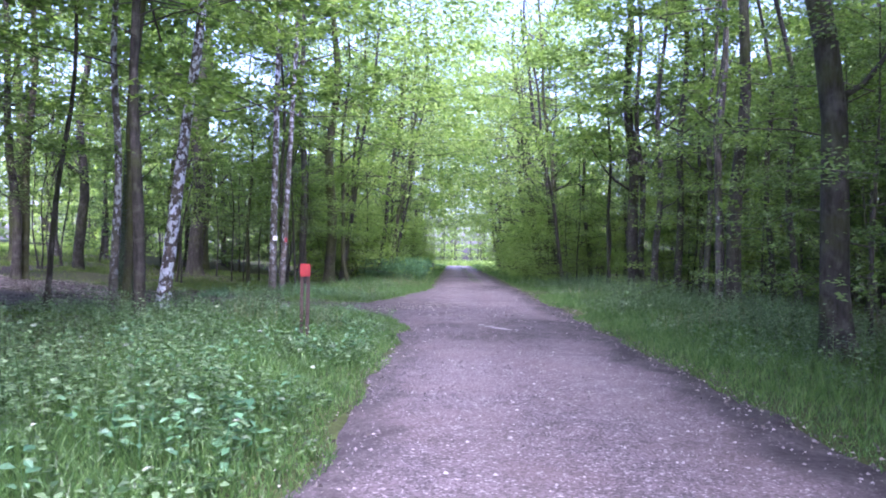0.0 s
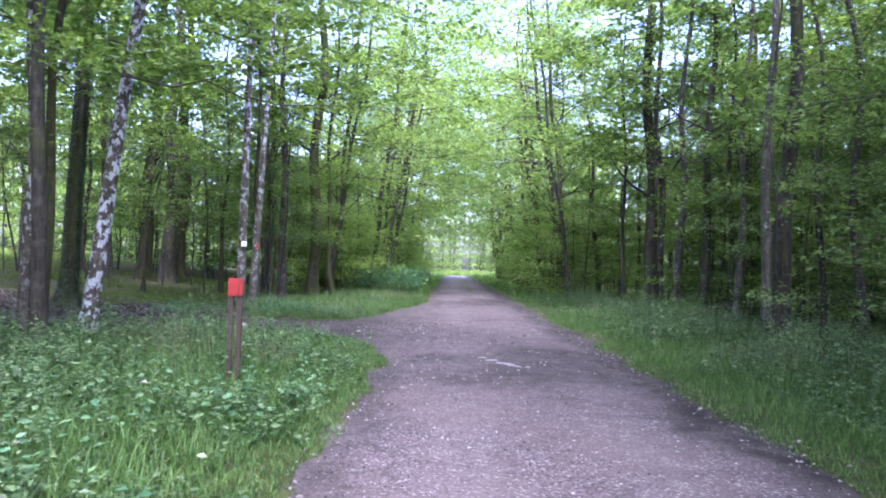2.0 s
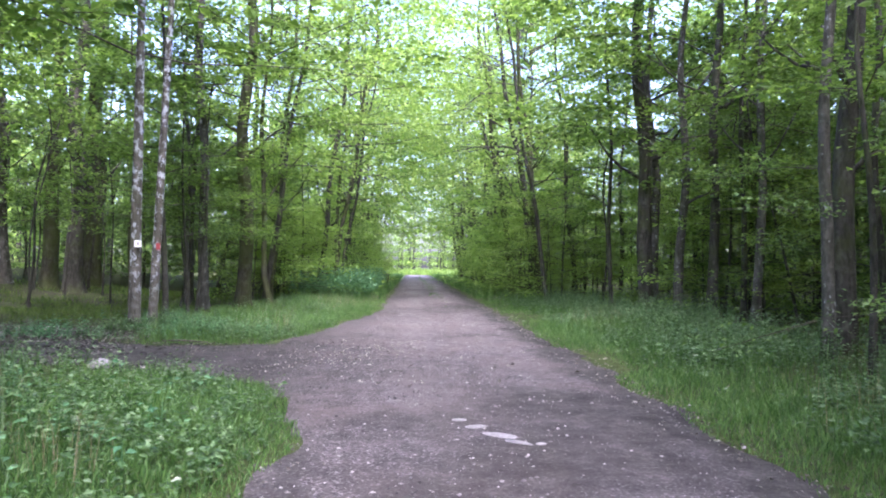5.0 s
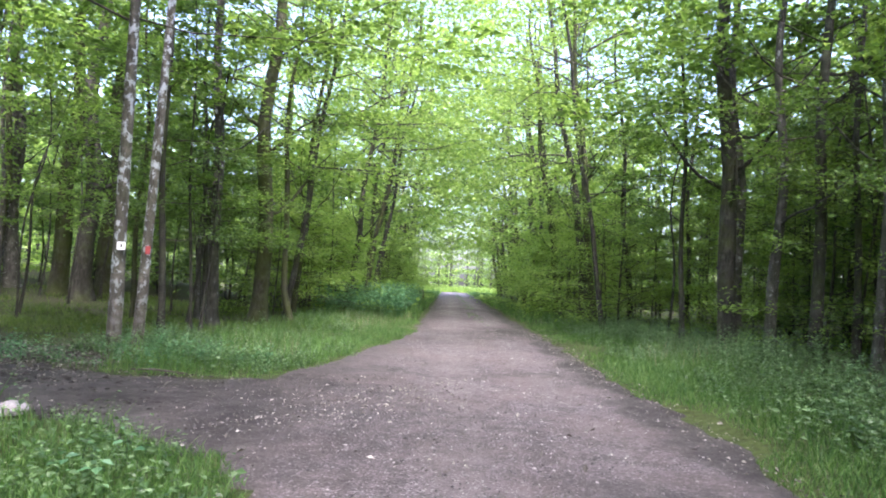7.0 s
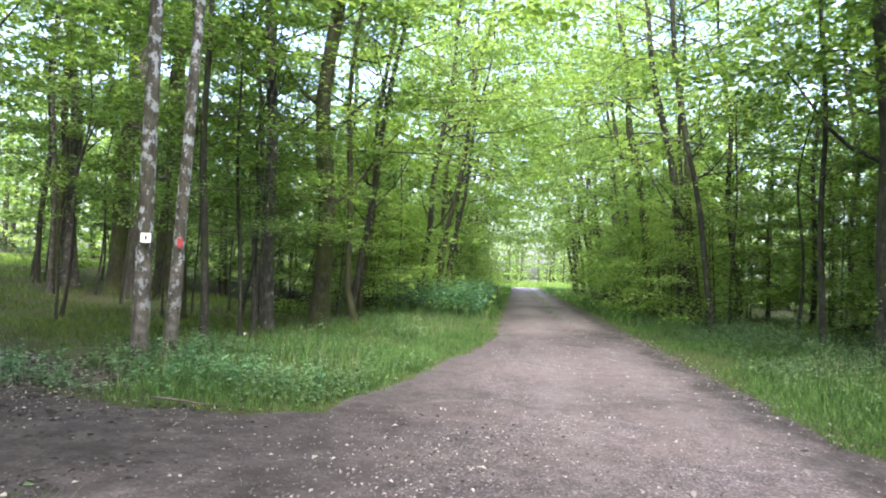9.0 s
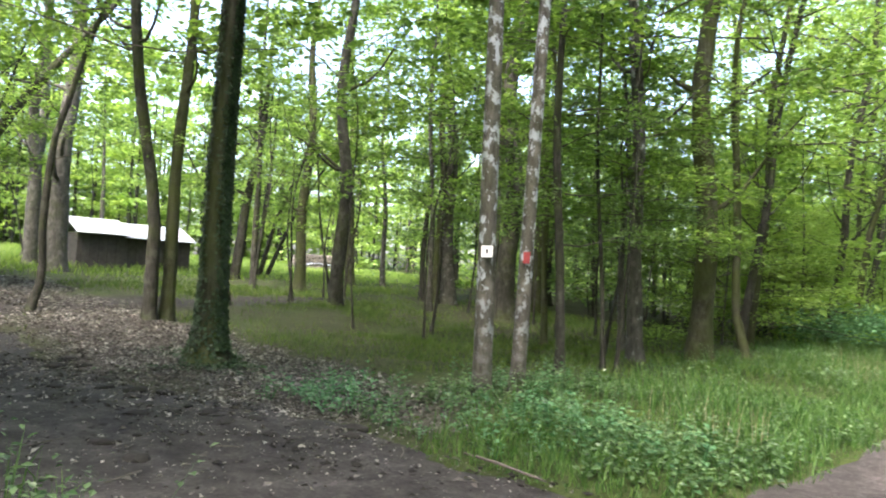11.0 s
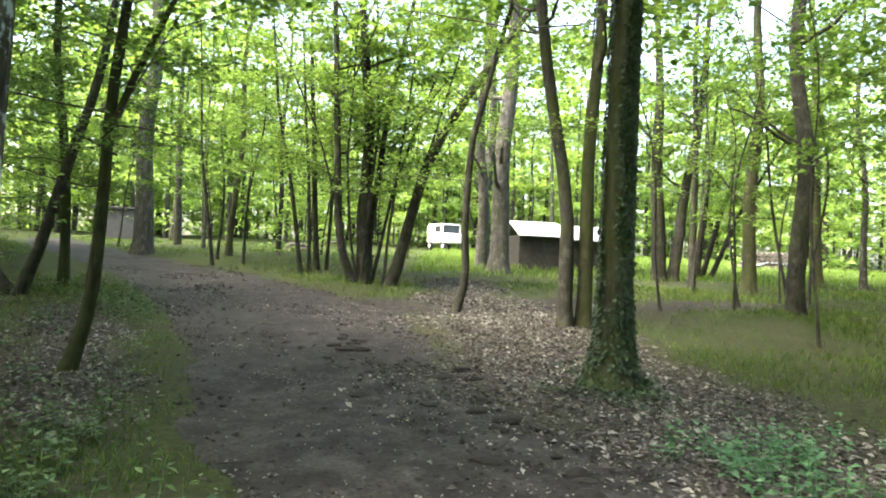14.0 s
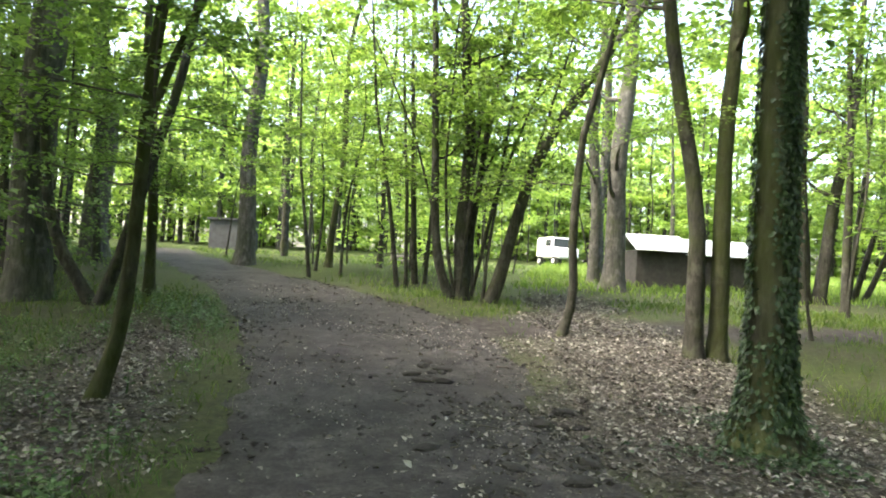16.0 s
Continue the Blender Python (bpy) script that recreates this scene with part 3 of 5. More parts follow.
tree(-20.6, 12.1, 0.42, 0.2, 0.15, 6, 20, M_BARK_GREY, "high", "massive mossy grey beech trunk", 21, 0.35)
tree(-33.3, 8.5, 0.48, 0.2, 0, 7, 20, M_BARK_GREY, "high", "massive pale grey beech trunk", 22, 0.35)
tree(-33.4, 14.25, 0.35, 0.2, 0.1, 6, 20, M_BARK_GREY, "high", "stout straight tree where the path bends", 23, 0.5)
tree(-30.35, 28.45, 0.39, 0.3, 0.15, 9.7, 20, M_BARK_GREY, "high", "stout grey beech with a mossy foot", 24, 0.5)
tree(-32.8, 28.5, 0.25, 0.2, -0.2, 8, 18, M_BARK_GREY, "high", "grey beech trunk near the shed", 25, 0.4)
tree(-37.5, 30.2, 0.28, 0.2, 0.1, 8, 18, M_BARK_GREY, "high", "straight grey beech tree trunk", 26, 0.4)
# hazel coppice with several stems from one foot
for sx, sy, sr, cv, k in ((-24.5, 21.65, 0.14, [(0, 0, 0), (0.4, 0.02, -0.2), (0.9, 0.05, -0.4), (1.7, 0.05, -0.55), (3.7, 0.05, -0.62), (7, 0, -0.85), (13, 0, -1.2)], 27),
                          (-24.55, 21.95, 0.2, [(0, 0, 0), (2, 0, -0.1), (5, 0, 0.0), (9, 0, -0.35), (13, 0, -0.3)], 28),
                          (-24.7, 22.05, 0.12, [(0, 0, 0), (2, -0.1, 0.1), (5, -0.2, 0.5), (9, -0.3, 1.2), (13, 0, 1.8)], 29),
                          (-24.25, 22.7, 0.19, [(0, 0, 0), (0.5, 0.03, 0.2), (1.2, 0.08, 0.36), (2.3, 0.15, 0.62), (3.9, 0.3, 1.05), (5.5, 0.45, 1.85), (7.4, 0.7, 3.0), (8.7, 0.8, 3.9), (12, 1, 6.0)], 30),
                          (-24.6, 22.2, 0.06, [(0, 0, 0), (3, 0, 0.6), (6, 0.2, 1.6), (9, 0.5, 2.4)], 31),
                          (-24.45, 21.75, 0.05, [(0, 0, 0), (1.5, 0.1, -0.3), (4, 0.1, -0.5), (8, 0.2, -0.3), (10, 0.2, 0.0)], 43),
                          (-24.4, 21.85, 0.045, [(0, 0, 0), (2, 0.1, 0.12), (3.2, 0.2, 0.3), (4.5, 0.25, 0.95), (6.2, 0.3, 2.2), (8, 0.5, 3.6), (9, 0.5, 4.2)], 44),
                          (-24.3, 22.6, 0.06, [(0, 0, 0), (1.2, 0.08, 0.4), (2.3, 0.15, 0.68), (3.9, 0.3, 1.1), (5.5, 0.4, 1.5), (7.4, 0.4, 2.0), (9, 0.3, 2.3)], 45),
                          (-24.2, 22.5, 0.05, [(0, 0, 0), (1.5, 0, 0.1), (3.5, 0, 0.35), (6, 0.1, 0.6), (9.5, 0.1, 0.9)], 46),
                          (-24.6, 21.6, 0.045, [(0, 0, 0), (2, 0, -0.45), (4.5, 0, -1.2), (7, 0, -2.3), (9, 0, -3.4)], 47),
                          (-24.5, 21.9, 0.05, [(0, 0, 0), (2, 0.1, 0.05), (5, 0.1, 0.3), (9.5, 0.2, 0.1)], 48),
                          (-27.4, 20.2, 0.08, [(0, 0, 0), (3, 0, -0.4), (6, 0, -1.0), (10, 0, -1.4)], 32),
                          (-27.5, 20.5, 0.07, [(0, 0, 0), (3, 0, -0.1), (6, 0, -0.4), (10, 0, -0.6)], 33),
                          (-28.6, 20.85, 0.11, [(0, 0, 0), (6, 0, -0.4), (12, 0, -0.6)], 34),
                          (-28.7, 21.2, 0.07, [(0, 0, 0), (6, 0, 0.3), (10, 0, 0.8)], 35),
                          (-29.5, 17.2, 0.07, [(0, 0, 0), (4, 0, -0.5), (9, 0, -0.8)], 36),
                          (-29.2, 35.3, 0.3, [(0, 0, 0), (3, 0, -0.1), (6, 0.1, -0.3), (14, 0.1, -0.5)], 37),
                          (-29.1, 35.9, 0.24, [(0, 0, 0), (3, 0, 0.4), (6, 0.1, 0.9), (14, 0.2, 1.6)], 38),
                          (-25.3, 34.2, 0.13, [(0, 0, 0), (7, 0.1, -0.15), (14, 0.2, -0.3)], 39),
                          (-30.9, 38.4, 0.13, [(0, 0, 0), (3, 0.1, 0.3), (6, 0.3, 0.4), (10, 0.5, 0.6)], 40),
                          (-31.1, 38.8, 0.13, [(0, 0, 0), (3, 0.2, 0.8), (6, 0.5, 1.9), (10, 0.9, 3.6)], 41),
                          (-31.0, 39.2, 0.12, [(0, 0, 0), (3, 0.2, 1.3), (6, 0.5, 3.0), (9, 0.9, 5.0)], 42)):
    tree(sx, sy, sr, 0, 0, 6, cv[-1][0], M_BARK, "slim" if sr > 0.062 else "sapling", "curved dark stem of a coppiced clump", k, 0.25, curve=[(-1, 0, 0)] + cv, bend=0.1)
# west side behind the first rows, seen from the road
for k, (sx, sy, sr, sh) in enumerate(((-20.9, 39.9, 0.12, 15), (-20.0, 39.7, 0.17, 17), (-26.9, 43.8, 0.15, 14), (-19.8, 49, 0.3, 19), (-17.6, 40.2, 0.35, 19), (-19.8, 40.4, 0.3, 19),
                                      (-15.4, 38.2, 0.36, 19), (-16.8, 42.7, 0.42, 20), (-9.0, 34.0, 0.1, 13), (-9.6, 36.0, 0.13, 14), (-10.5, 32.5, 0.09, 12))):
    tree(sx, sy, sr, 0.2 * math.sin(k * 2.2), 0.2 * math.cos(k * 1.7), 8, sh, (M_BARK, M_BARK_MOSS, M_LICHEN)[k % 3], "high" if sr > 0.16 else "slim", DARK, 50 + k)
tree(-9.9, 15.8, 0.07, 0.45, 0, 6, 11, M_BARK, "slim", "thin dark tree leaning sideways", 70)
tree(-8.55, 16.85, 0.11, 0.12, 0.05, 5, 15, M_BARK_MOSS, "roof", "slim dark tree close behind a leaning birch", 71, 0.4)
tree(-8.67, 16.5, 0.115, 0.02, -0.08, 5, 15, M_BIRCH_OLD, "high", "slim tree mottled with pale lichen beside a birch", 72, 0.4)
# Two unseen trees, added only to shade the ground south of the path.
for k, (sx, sy, sr) in enumerate(((-12.2, 12.4, 0.16), (-11.3, 9.6, 0.2))):
    tree(sx, sy, sr, 0.1, 0.1, 7, 17, M_BARK, "high", DARK, 74 + k)
# east side of the road
tree(5.74, 10.7, 0.22, -0.36, 0, 5.6, 18, M_BARK, "roof", "stout dark oak hung with leafy sprays", 80, 0.7, spray=True)
tree(8.0, 20.85, 0.22, 0.25, 0.1, 6, 19, M_BARK, "roof", "stout dark-barked oak trunk", 81, 0.4, spray=True)
tree(7.42, 20.35, 0.12, 0.02, 0, 9, 17, M_LICHEN, "roof", "pale lichened trunk beside a dark oak", 82, 0.3)
tree(9.3, 26.9, 0.13, 0.1, -0.2, 7, 15, M_LICHEN, "slim", "slim trunk spotted with lichen", 83)
tree(8.7, 28.5, 0.16, 0.1, -0.1, 7, 16, M_BARK, "high", "dark trunk in the shaded wood edge", 92, 0.4)
tree(6.85, 33.0, 0.09, -0.1, 0, 6, 13, M_BARK, "slim", "slim dark-barked forest tree", 93)
tree(9.0, 39.3, 0.1, 0.1, 0, 6, 13, M_BARK, "slim", "slim dark-barked forest tree", 94)
tree(7.6, 31.2, 0.27, -0.5, -0.5, 11, 19, M_BARK, "high", "tall straight dark trunk", 84, 0.4)
tree(8.1, 31.8, 0.16, -0.45, -0.5, 12, 17, M_LICHEN, "high", "pale trunk close to a darker one", 85, 0.3)
tree(8.05, 29.5, 0.15, 0.06, -0.3, 7, 15, M_LICHEN, "slim", "slim lichened trunk on the verge", 86)
tree(9.6, 28.3, 0.1, -0.2, -0.4, 9, 13, M_BARK, "slim", "slim dark-barked forest tree", 87)
tree(11.7, 32.4, 0.17, 0.2, 0, 11, 16, M_BARK, "slim", "slim dark-barked forest tree", 89)
tree(5.8, 45, 0.13, -0.1, 0, 6, 14, M_BARK, "slim", "slim dark-barked forest tree", 90)
tree(8.0, 44.2, 0.15, -0.8, -0.4, 9, 14, M_BARK, "slim", "slim dark tree leaning over", 91)
rng = np.random.default_rng(3)
LEAFY = "leafy understory hornbeam with layered low branches"
for k, (sx, sy, sh) in enumerate(((7.7, 13.3, 6.5), (8.6, 16.2, 7), (7.1, 8.6, 6))):
    tagged(tree(sx, sy, 0.045, 0.1, 0, 4, sh, M_BARK, "near_low", LEAFY, 180 + k), group="understory hornbeams")
SHRUBBY = "dense hazel shrub with leaves down to the ground"
for k in range(40):
    sy = 27.5 + k * 1.05 + rng.normal() * 0.4
    sx = float(road_middle(sy)) + ROAD_HALF + (rng.uniform(2.9, 3.6) if k % 2 else rng.uniform(4.5, 8.0)) + (4.5 if sy < 37 else 0)
    tagged(tree(sx, sy, 0.035, 0.1 * math.sin(k), 0.1 * math.cos(k), 4, 4.8 * rng.uniform(0.8, 1.1), M_BARK, "shrub", SHRUBBY, 190 + k), group="hazel shrubs")
for k in range(22):
    sy = 38 + k * 1.9 + rng.normal() * 0.4
    sx = float(road_middle(sy)) - ROAD_HALF - rng.uniform(2.8, 4.0) - (2.2 if sy < 60 else 0)
    tagged(tree(sx, sy, 0.035, 0.1, 0.1, 4, 4.8 * rng.uniform(0.8, 1.1), M_BARK, "shrub", SHRUBBY, 240 + k), group="hazel shrubs")
for k in range(46):
    sy = 23 + k * 1.1 + rng.normal() * 0.5
    sx = road_middle(sy) + ROAD_HALF + rng.uniform(3.0, 4.6) + 5 * (k % 3) * rng.random() + (4.0 if sy < 36 else 0)
    size = np.clip(0.7 + (sy - 23) / 40, 0.7, 1.15) * rng.uniform(0.85, 1.15)
    if min(abs(sx - a) + abs(sy - b) for a, b in TREES) > 0.8:
        tagged(tree(sx, sy, 0.05, 0.1 * math.sin(k), 0.1 * math.cos(k), 4, 8.5 * size, M_BARK, "low" if sy < 46 else "low_far", LEAFY, 100 + k), group="understory hornbeams")
for k in range(14):
    sy = 42 + k * 2.6 + rng.normal() * 0.6
    sx = road_middle(sy) - ROAD_HALF - rng.uniform(3.6, 6.5) - 4 * (k % 2) * rng.random()
    tagged(tree(sx, sy, 0.05, 0.1 * math.sin(k), 0.1 * math.cos(k), 4, 8.5, M_BARK, "low_far", LEAFY, 160 + k), group="understory hornbeams")
AVENUE = "roadside tree whose leafy boughs arch over the road"
for k in range(19):
    for side in (-1, 1):
        sy = 37 + k * 3.5 + rng.normal() * 0.8
        away = rng.uniform(2.8, 4.2) if side > 0 else rng.uniform(3.4, 4.8)
        if side < 0 and sy < 44:
            away = 5.2
        sx = float(road_middle(sy)) + side * (ROAD_HALF + away)
        tagged(tree(sx, sy, rng.uniform(0.1, 0.2), -side * rng.uniform(0.5, 1.25), 0, 7, rng.uniform(17, 23), (M_BARK, M_BARK_MOSS)[k % 2], "arch" if sy < 58 else "arch_far", AVENUE, 300 + k), group="avenue trees")
# Out-of-view trees added by the start of the road to shade it.
for sx, sy in ((5.6, -3), (5.9, 3.6), (-5.6, -4), (-7.5, 3), (5.4, -9), (-4.9, -10), (1.0, -16), (-6.4, -1), (-6.2, 4.8), (-6.6, 8.8), (6.3, 0.4), (6.6, 7.0)):
    tagged(tree(sx, sy, 0.2, 0, 0, 7, 17, M_BARK, "roof" if sy > 4 else "high", "tall roadside tree with a spreading high crown", 400 + int(sx * 10)), group="avenue trees")

rng = np.random.default_rng(12)
count = 0
while count < 66:
    x, y = (rng.uniform(-24, -8), rng.uniform(29, 50)) if count < 45 else (rng.uniform(6.5, 15), rng.uniform(14, 40)) if count < 54 else (rng.uniform(-40, -26), rng.uniform(12, 32))
    if min(abs(x - a) + abs(y - b) for a, b in TREES) < 0.9 or along(PATH, x, y) < 1.0:
        continue
    tagged(tree(x, y, rng.uniform(0.03, 0.06), rng.normal() * 0.4, rng.normal() * 0.4, 5, rng.uniform(7, 10), M_BARK, "sapling", "thin crooked dark sapling in the wood", 500 + count, bend=0.8), group="saplings")
    count += 1

rng = np.random.default_rng(14)
count = 0
while count < 62:
    x, y = rng.uniform(9.2, 23), rng.uniform(14, 50)
    if min(abs(x - a) + abs(y - b) for a, b in TREES) < 1.3:
        continue
    kind, r, height = (("slim", 0.1, 14), ("low", 0.05, 8.5), ("slim", 0.07, 13), ("high", 0.13, 17))[count % 4]
    tagged(tree(x, y, r, rng.normal() * 0.3, rng.normal() * 0.3, 6, height, (M_BARK, M_LICHEN)[count % 2], kind, "dark slender tree in the shaded eastern wood", 600 + count, bend=0.5), group="eastern wood trees")
    count += 1

# Unseen tall trees added to hold the sun off the east side.
for k in range(12):
    x, y = 7.5 + 14 * rng.random(), -14 + 2.2 * k
    tagged(tree(x, y, 0.2, 0, 0, 7, 17, M_BARK, "high", "tall tree in the shaded eastern wood", 650 + k), group="eastern wood trees")
for k, (x, y) in enumerate(((-26, 6.5), (-31, 3), (-39, 5), (-22, 4.5), (-35, -2), (-45, 0), (-28, -3), (-17, 7.5))):
    tagged(tree(x, y, 0.14, 0.1, 0, 7, 16, (M_BARK, M_BARK_GREY)[k % 2], "arch_far", "broad leafy tree south of the path", 680 + k), group="southern wood trees")
for k, (x, y) in enumerate(((-17, 11.2), (-21.5, 9.6), (-25.5, 10.5), (-15.5, 8.6), (-29, 9.2), (-12.5, 10.5))):
    tagged(tree(x, y, 0.05, 0.1, 0.1, 4, 8.5, M_BARK, "low", LEAFY, 690 + k), group="understory hornbeams")
count = 0
while count < 14:
    x, y = rng.uniform(-36, -16), rng.uniform(0, 11.5)
    if min(abs(x - a) + abs(y - b) for a, b in TREES) < 1.6 or along(PATH, x, y) < 1.5:
        continue
    tagged(tree(x, y, rng.uniform(0.06, 0.14), rng.normal() * 0.3, rng.normal() * 0.3, 6, 13, (M_BARK, M_BARK_MOSS)[count % 2], "slim", "slender leafy tree south of the path", 700 + count, bend=0.5), group="southern wood trees")
    count += 1

# ---- the rest of the wood ----
KINDS = [(0.2, 17, M_BARK, "high"), (0.26, 18, M_BARK_MOSS, "high"), (0.12, 14, M_BARK, "slim"), (0.1, 13, M_LICHEN, "slim"), (0.13, 15, M_BARK_MOSS, "slim"), (0.055, 8.5, M_BARK, "low"), (0.06, 9, M_BARK, "low_far"), (0.08, 12, M_BARK, "slim")]
FAR_TALL = [crown_arrays(81 + i, 3.0, 17, 14, 4.4, 0.36, 1050, 0.25) for i in range(3)]
FAR_LOW = [crown_arrays(85 + i, 0.6, 8, 13, 3.4, 0.3, 850, 0.15) for i in range(3)]
rng = np.random.default_rng(5)
wood_models, far_wood, far_leaf = {}, [], []
single = 0
for _ in range(30000):
    x, y = rng.uniform(-82, 40), rng.uniform(-22, 100)
    d_road, d_path = float(off_road(x, y)), float(along(PATH, x, y))
    away = math.hypot(x + 4, y - 16)
    if d_road < 3.2 or d_path < 3.0 or len(far_leaf) >= 215 and (single >= 95 or away >= 38):
        continue
    # the open glade round the side path, the shed and the vehicle
    if -33 < x < -8 and 10 < y < 34 and not (y < 14 and x < -23):
        continue
    if -58 < x < -30 and 22 < y < 58 or x < -31 and abs(y - (27 - 0.24 * (x + 31))) < 2.5 and x > -66:
        continue
    if y < 14 and -9 < x < 5.8 or away >= 38 and (y < 2 and x > -25 or x > 22 and y < 35):
        continue
    if 4 < x < 12 and 10 < y < 34 or -9.5 < x < -3 and 20 < y < 37:
        continue
    if min(abs(x - a) + abs(y - b) for a, b in TREES) < (2.2 if away < 38 else 2.9):
        continue
    turn, size, lean = rng.uniform(0, 360), rng.uniform(0.85, 1.2), rng.normal(size=2) * 1.6
    if away < 38 and single < 95:
        k = int(rng.integers(len(KINDS)))
        r, height, bark, kind = KINDS[k]
        if kind[:3] == "low" and (d_road < 4.2 or -24 < x < -8 and y < 45):
            continue
        if k not in wood_models:
            label = {"high": "tall forest tree with a high leafy crown", "slim": "slender forest tree with a narrow crown"}.get(kind, "leafy understory tree with layered low branches")
            wood_models[k] = tagged(tree(x, y, r, 0.1, 0.1, 7, height, bark, kind, label, 200 + k), group="woodland trees")
        else:
            copy_thing(wood_models[k], pose(x, y, float(land(x, y)), lean[0], lean[1], turn) @ Matrix.Diagonal((size, size, size, 1)))
            TREES.append((x, y))
        single += 1
    elif away >= 38 and len(far_leaf) < 215:
        low = rng.random() < 0.5
        wv, wf, lv, lf = (FAR_LOW if low else FAR_TALL)[int(rng.integers(3))]
        m = np.array(pose(x, y, float(land(x, y)), lean[0], lean[1], turn))
        stem = tube([(0, 0, -0.3), (0.15, 0.1, 5), (0, 0, 8.5 if low else 17)], [0.07, 0.05, 0.01] if low else [0.24, 0.17, 0.03], 7)
        far_wood.append((stem[0] @ m[:3, :3].T + m[:3, 3], stem[1]))
        far_leaf.append((lv * size @ m[:3, :3].T + m[:3, 3], lf))
        TREES.append((x, y))
WEST_TALL = [crown_arrays(181 + i, 2.0, 18, 15, 4.6, 0.55, 900, 0.25) for i in range(3)]
for k in range(150):
    x, y, turn = rng.uniform(-92, -61), rng.uniform(-6, 86), rng.uniform(0, 360)
    m = np.array(pose(x, y, float(land(x, y)), 0, 0, turn))
    tall = k % 2 == 0
    stem = tube([(0, 0, -0.3), (0.15, 0.1, 5), (0, 0, 17 if tall else 8.5)], [0.22, 0.16, 0.03] if tall else [0.07, 0.05, 0.01], 7)
    lv, lf = (WEST_TALL if tall else FAR_LOW)[int(rng.integers(3))][2:]
    far_wood.append((stem[0] @ m[:3, :3].T + m[:3, 3], stem[1]))
    far_leaf.append((lv * 1.15 @ m[:3, :3].T + m[:3, 3], lf))
v, f = joined(far_wood)
tagged(new("background_trunks", mesh_of("background_trunks", v, f, M_BARK, True)), "trunks of the trees deeper in the wood", "woods", kind="stuff")
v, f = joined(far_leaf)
tagged(new("background_foliage", mesh_of("background_foliage", v, f, M_LEAF_HAZE_LIT)), "green crowns of the trees deeper in the wood", "woods", kind="stuff")

shade_leaf = []
for k in range(44):
    x, y = rng.uniform(19, 40), rng.uniform(6, 66)
    m = np.array(pose(x, y, float(land(x, y)), 0, 0, rng.uniform(0, 360)))
    lv, lf = FAR_TALL[int(rng.integers(3))][2:]
    shade_leaf.append((lv @ m[:3, :3].T + m[:3, 3], lf))
for k in range(104):
    x, y = (rng.uniform(15, 34), rng.uniform(-4, 62)) if k < 54 else (rng.uniform(-44, -22), rng.uniform(-14, 4)) if k < 70 else (rng.uniform(-30, -9), rng.uniform(43, 64))
    m = np.array(pose(x, y, float(land(x, y)), 0, 0, rng.uniform(0, 360)))
    lv, lf = FAR_LOW[int(rng.integers(3))][2:]
    shade_leaf.append((lv @ m[:3, :3].T + m[:3, 3], lf))
v, f = joined(shade_leaf)
tagged(new("understory_foliage", mesh_of("understory_foliage", v, f, M_LEAF_LOW)), "shaded green understory deep in the wood", "woods", kind="stuff")

# ---- far woods that close the place ----
rng = np.random.default_rng(8)
n = 470
ang = rng.uniform(0, 2 * np.pi, n)
rad = rng.uniform(62, 118, n)
fx, fy = -8 + rad * np.cos(ang), 22 + rad * 0.9 * np.sin(ang)
keep = ((np.abs(fx - road_middle(fy)) > np.where(fy > 104, 13, 5.5)) | (fy < 0)) & ((fy > -12) | (rng.random(n) < 0.35))
fx, fy = np.concatenate([fx[keep], rng.uniform(-26, 22, 70)]), np.concatenate([fy[keep], rng.uniform(165, 195, 70)])
fz = land(fx, fy)
pieces = []
for x, y, z in zip(fx, fy, fz):
    h = rng.uniform(14, 20)
    pieces.append(tube([(x, y, z - 0.3), (x + rng.normal() * 0.3, y + rng.normal() * 0.3, z + h * 0.5), (x, y, z + h)], [rng.uniform(0.12, 0.3), 0.12, 0.03], 6))
v, f = joined(pieces)
tagged(new("far_trunks", mesh_of("far_trunks", v, f, M_BARK, True)), "many distant tree trunks standing in the wood", "woods", kind="stuff")
m = 300
cz = rng.uniform(0, 1, (len(fx), m)) ** 1.5
spread = 1.5 + 2.6 * np.sin(np.pi * np.clip(cz * 0.9 + 0.08, 0, 1))
a2, r2 = rng.uniform(0, 2 * np.pi, cz.shape), np.sqrt(rng.random(cz.shape))
clump = np.round(cz * 9) / 9 + rng.normal(size=cz.shape) * 0.025
P = np.stack([fx[:, None] + np.cos(a2) * r2 * spread, fy[:, None] + np.sin(a2) * r2 * spread, fz[:, None] + 0.4 + clump * 18], -1).reshape(-1, 3)
tipd = rng.normal(size=P.shape) * [1, 1, 0.3]
v, f = leaves(P, tipd, np.array([0, 0, 1.0]) + rng.normal(size=P.shape) * 0.7, rng.uniform(0.4, 0.85, len(P)), rng.uniform(0.3, 0.6, len(P)))
tagged(new("far_foliage", mesh_of("far_foliage", v, f, M_LEAF_HAZE_LIT)), "distant green foliage of the surrounding wood", "woods", kind="stuff")

# ---- red marker posts ----
M_POST = plain("weathered_post_wood", (0.036, 0.025, 0.019), 0.85, 0, 0.4, 14)
M_RED = plain("red_paint", (0.21, 0.011, 0.009), 0.5, 0, 0.15, 9)


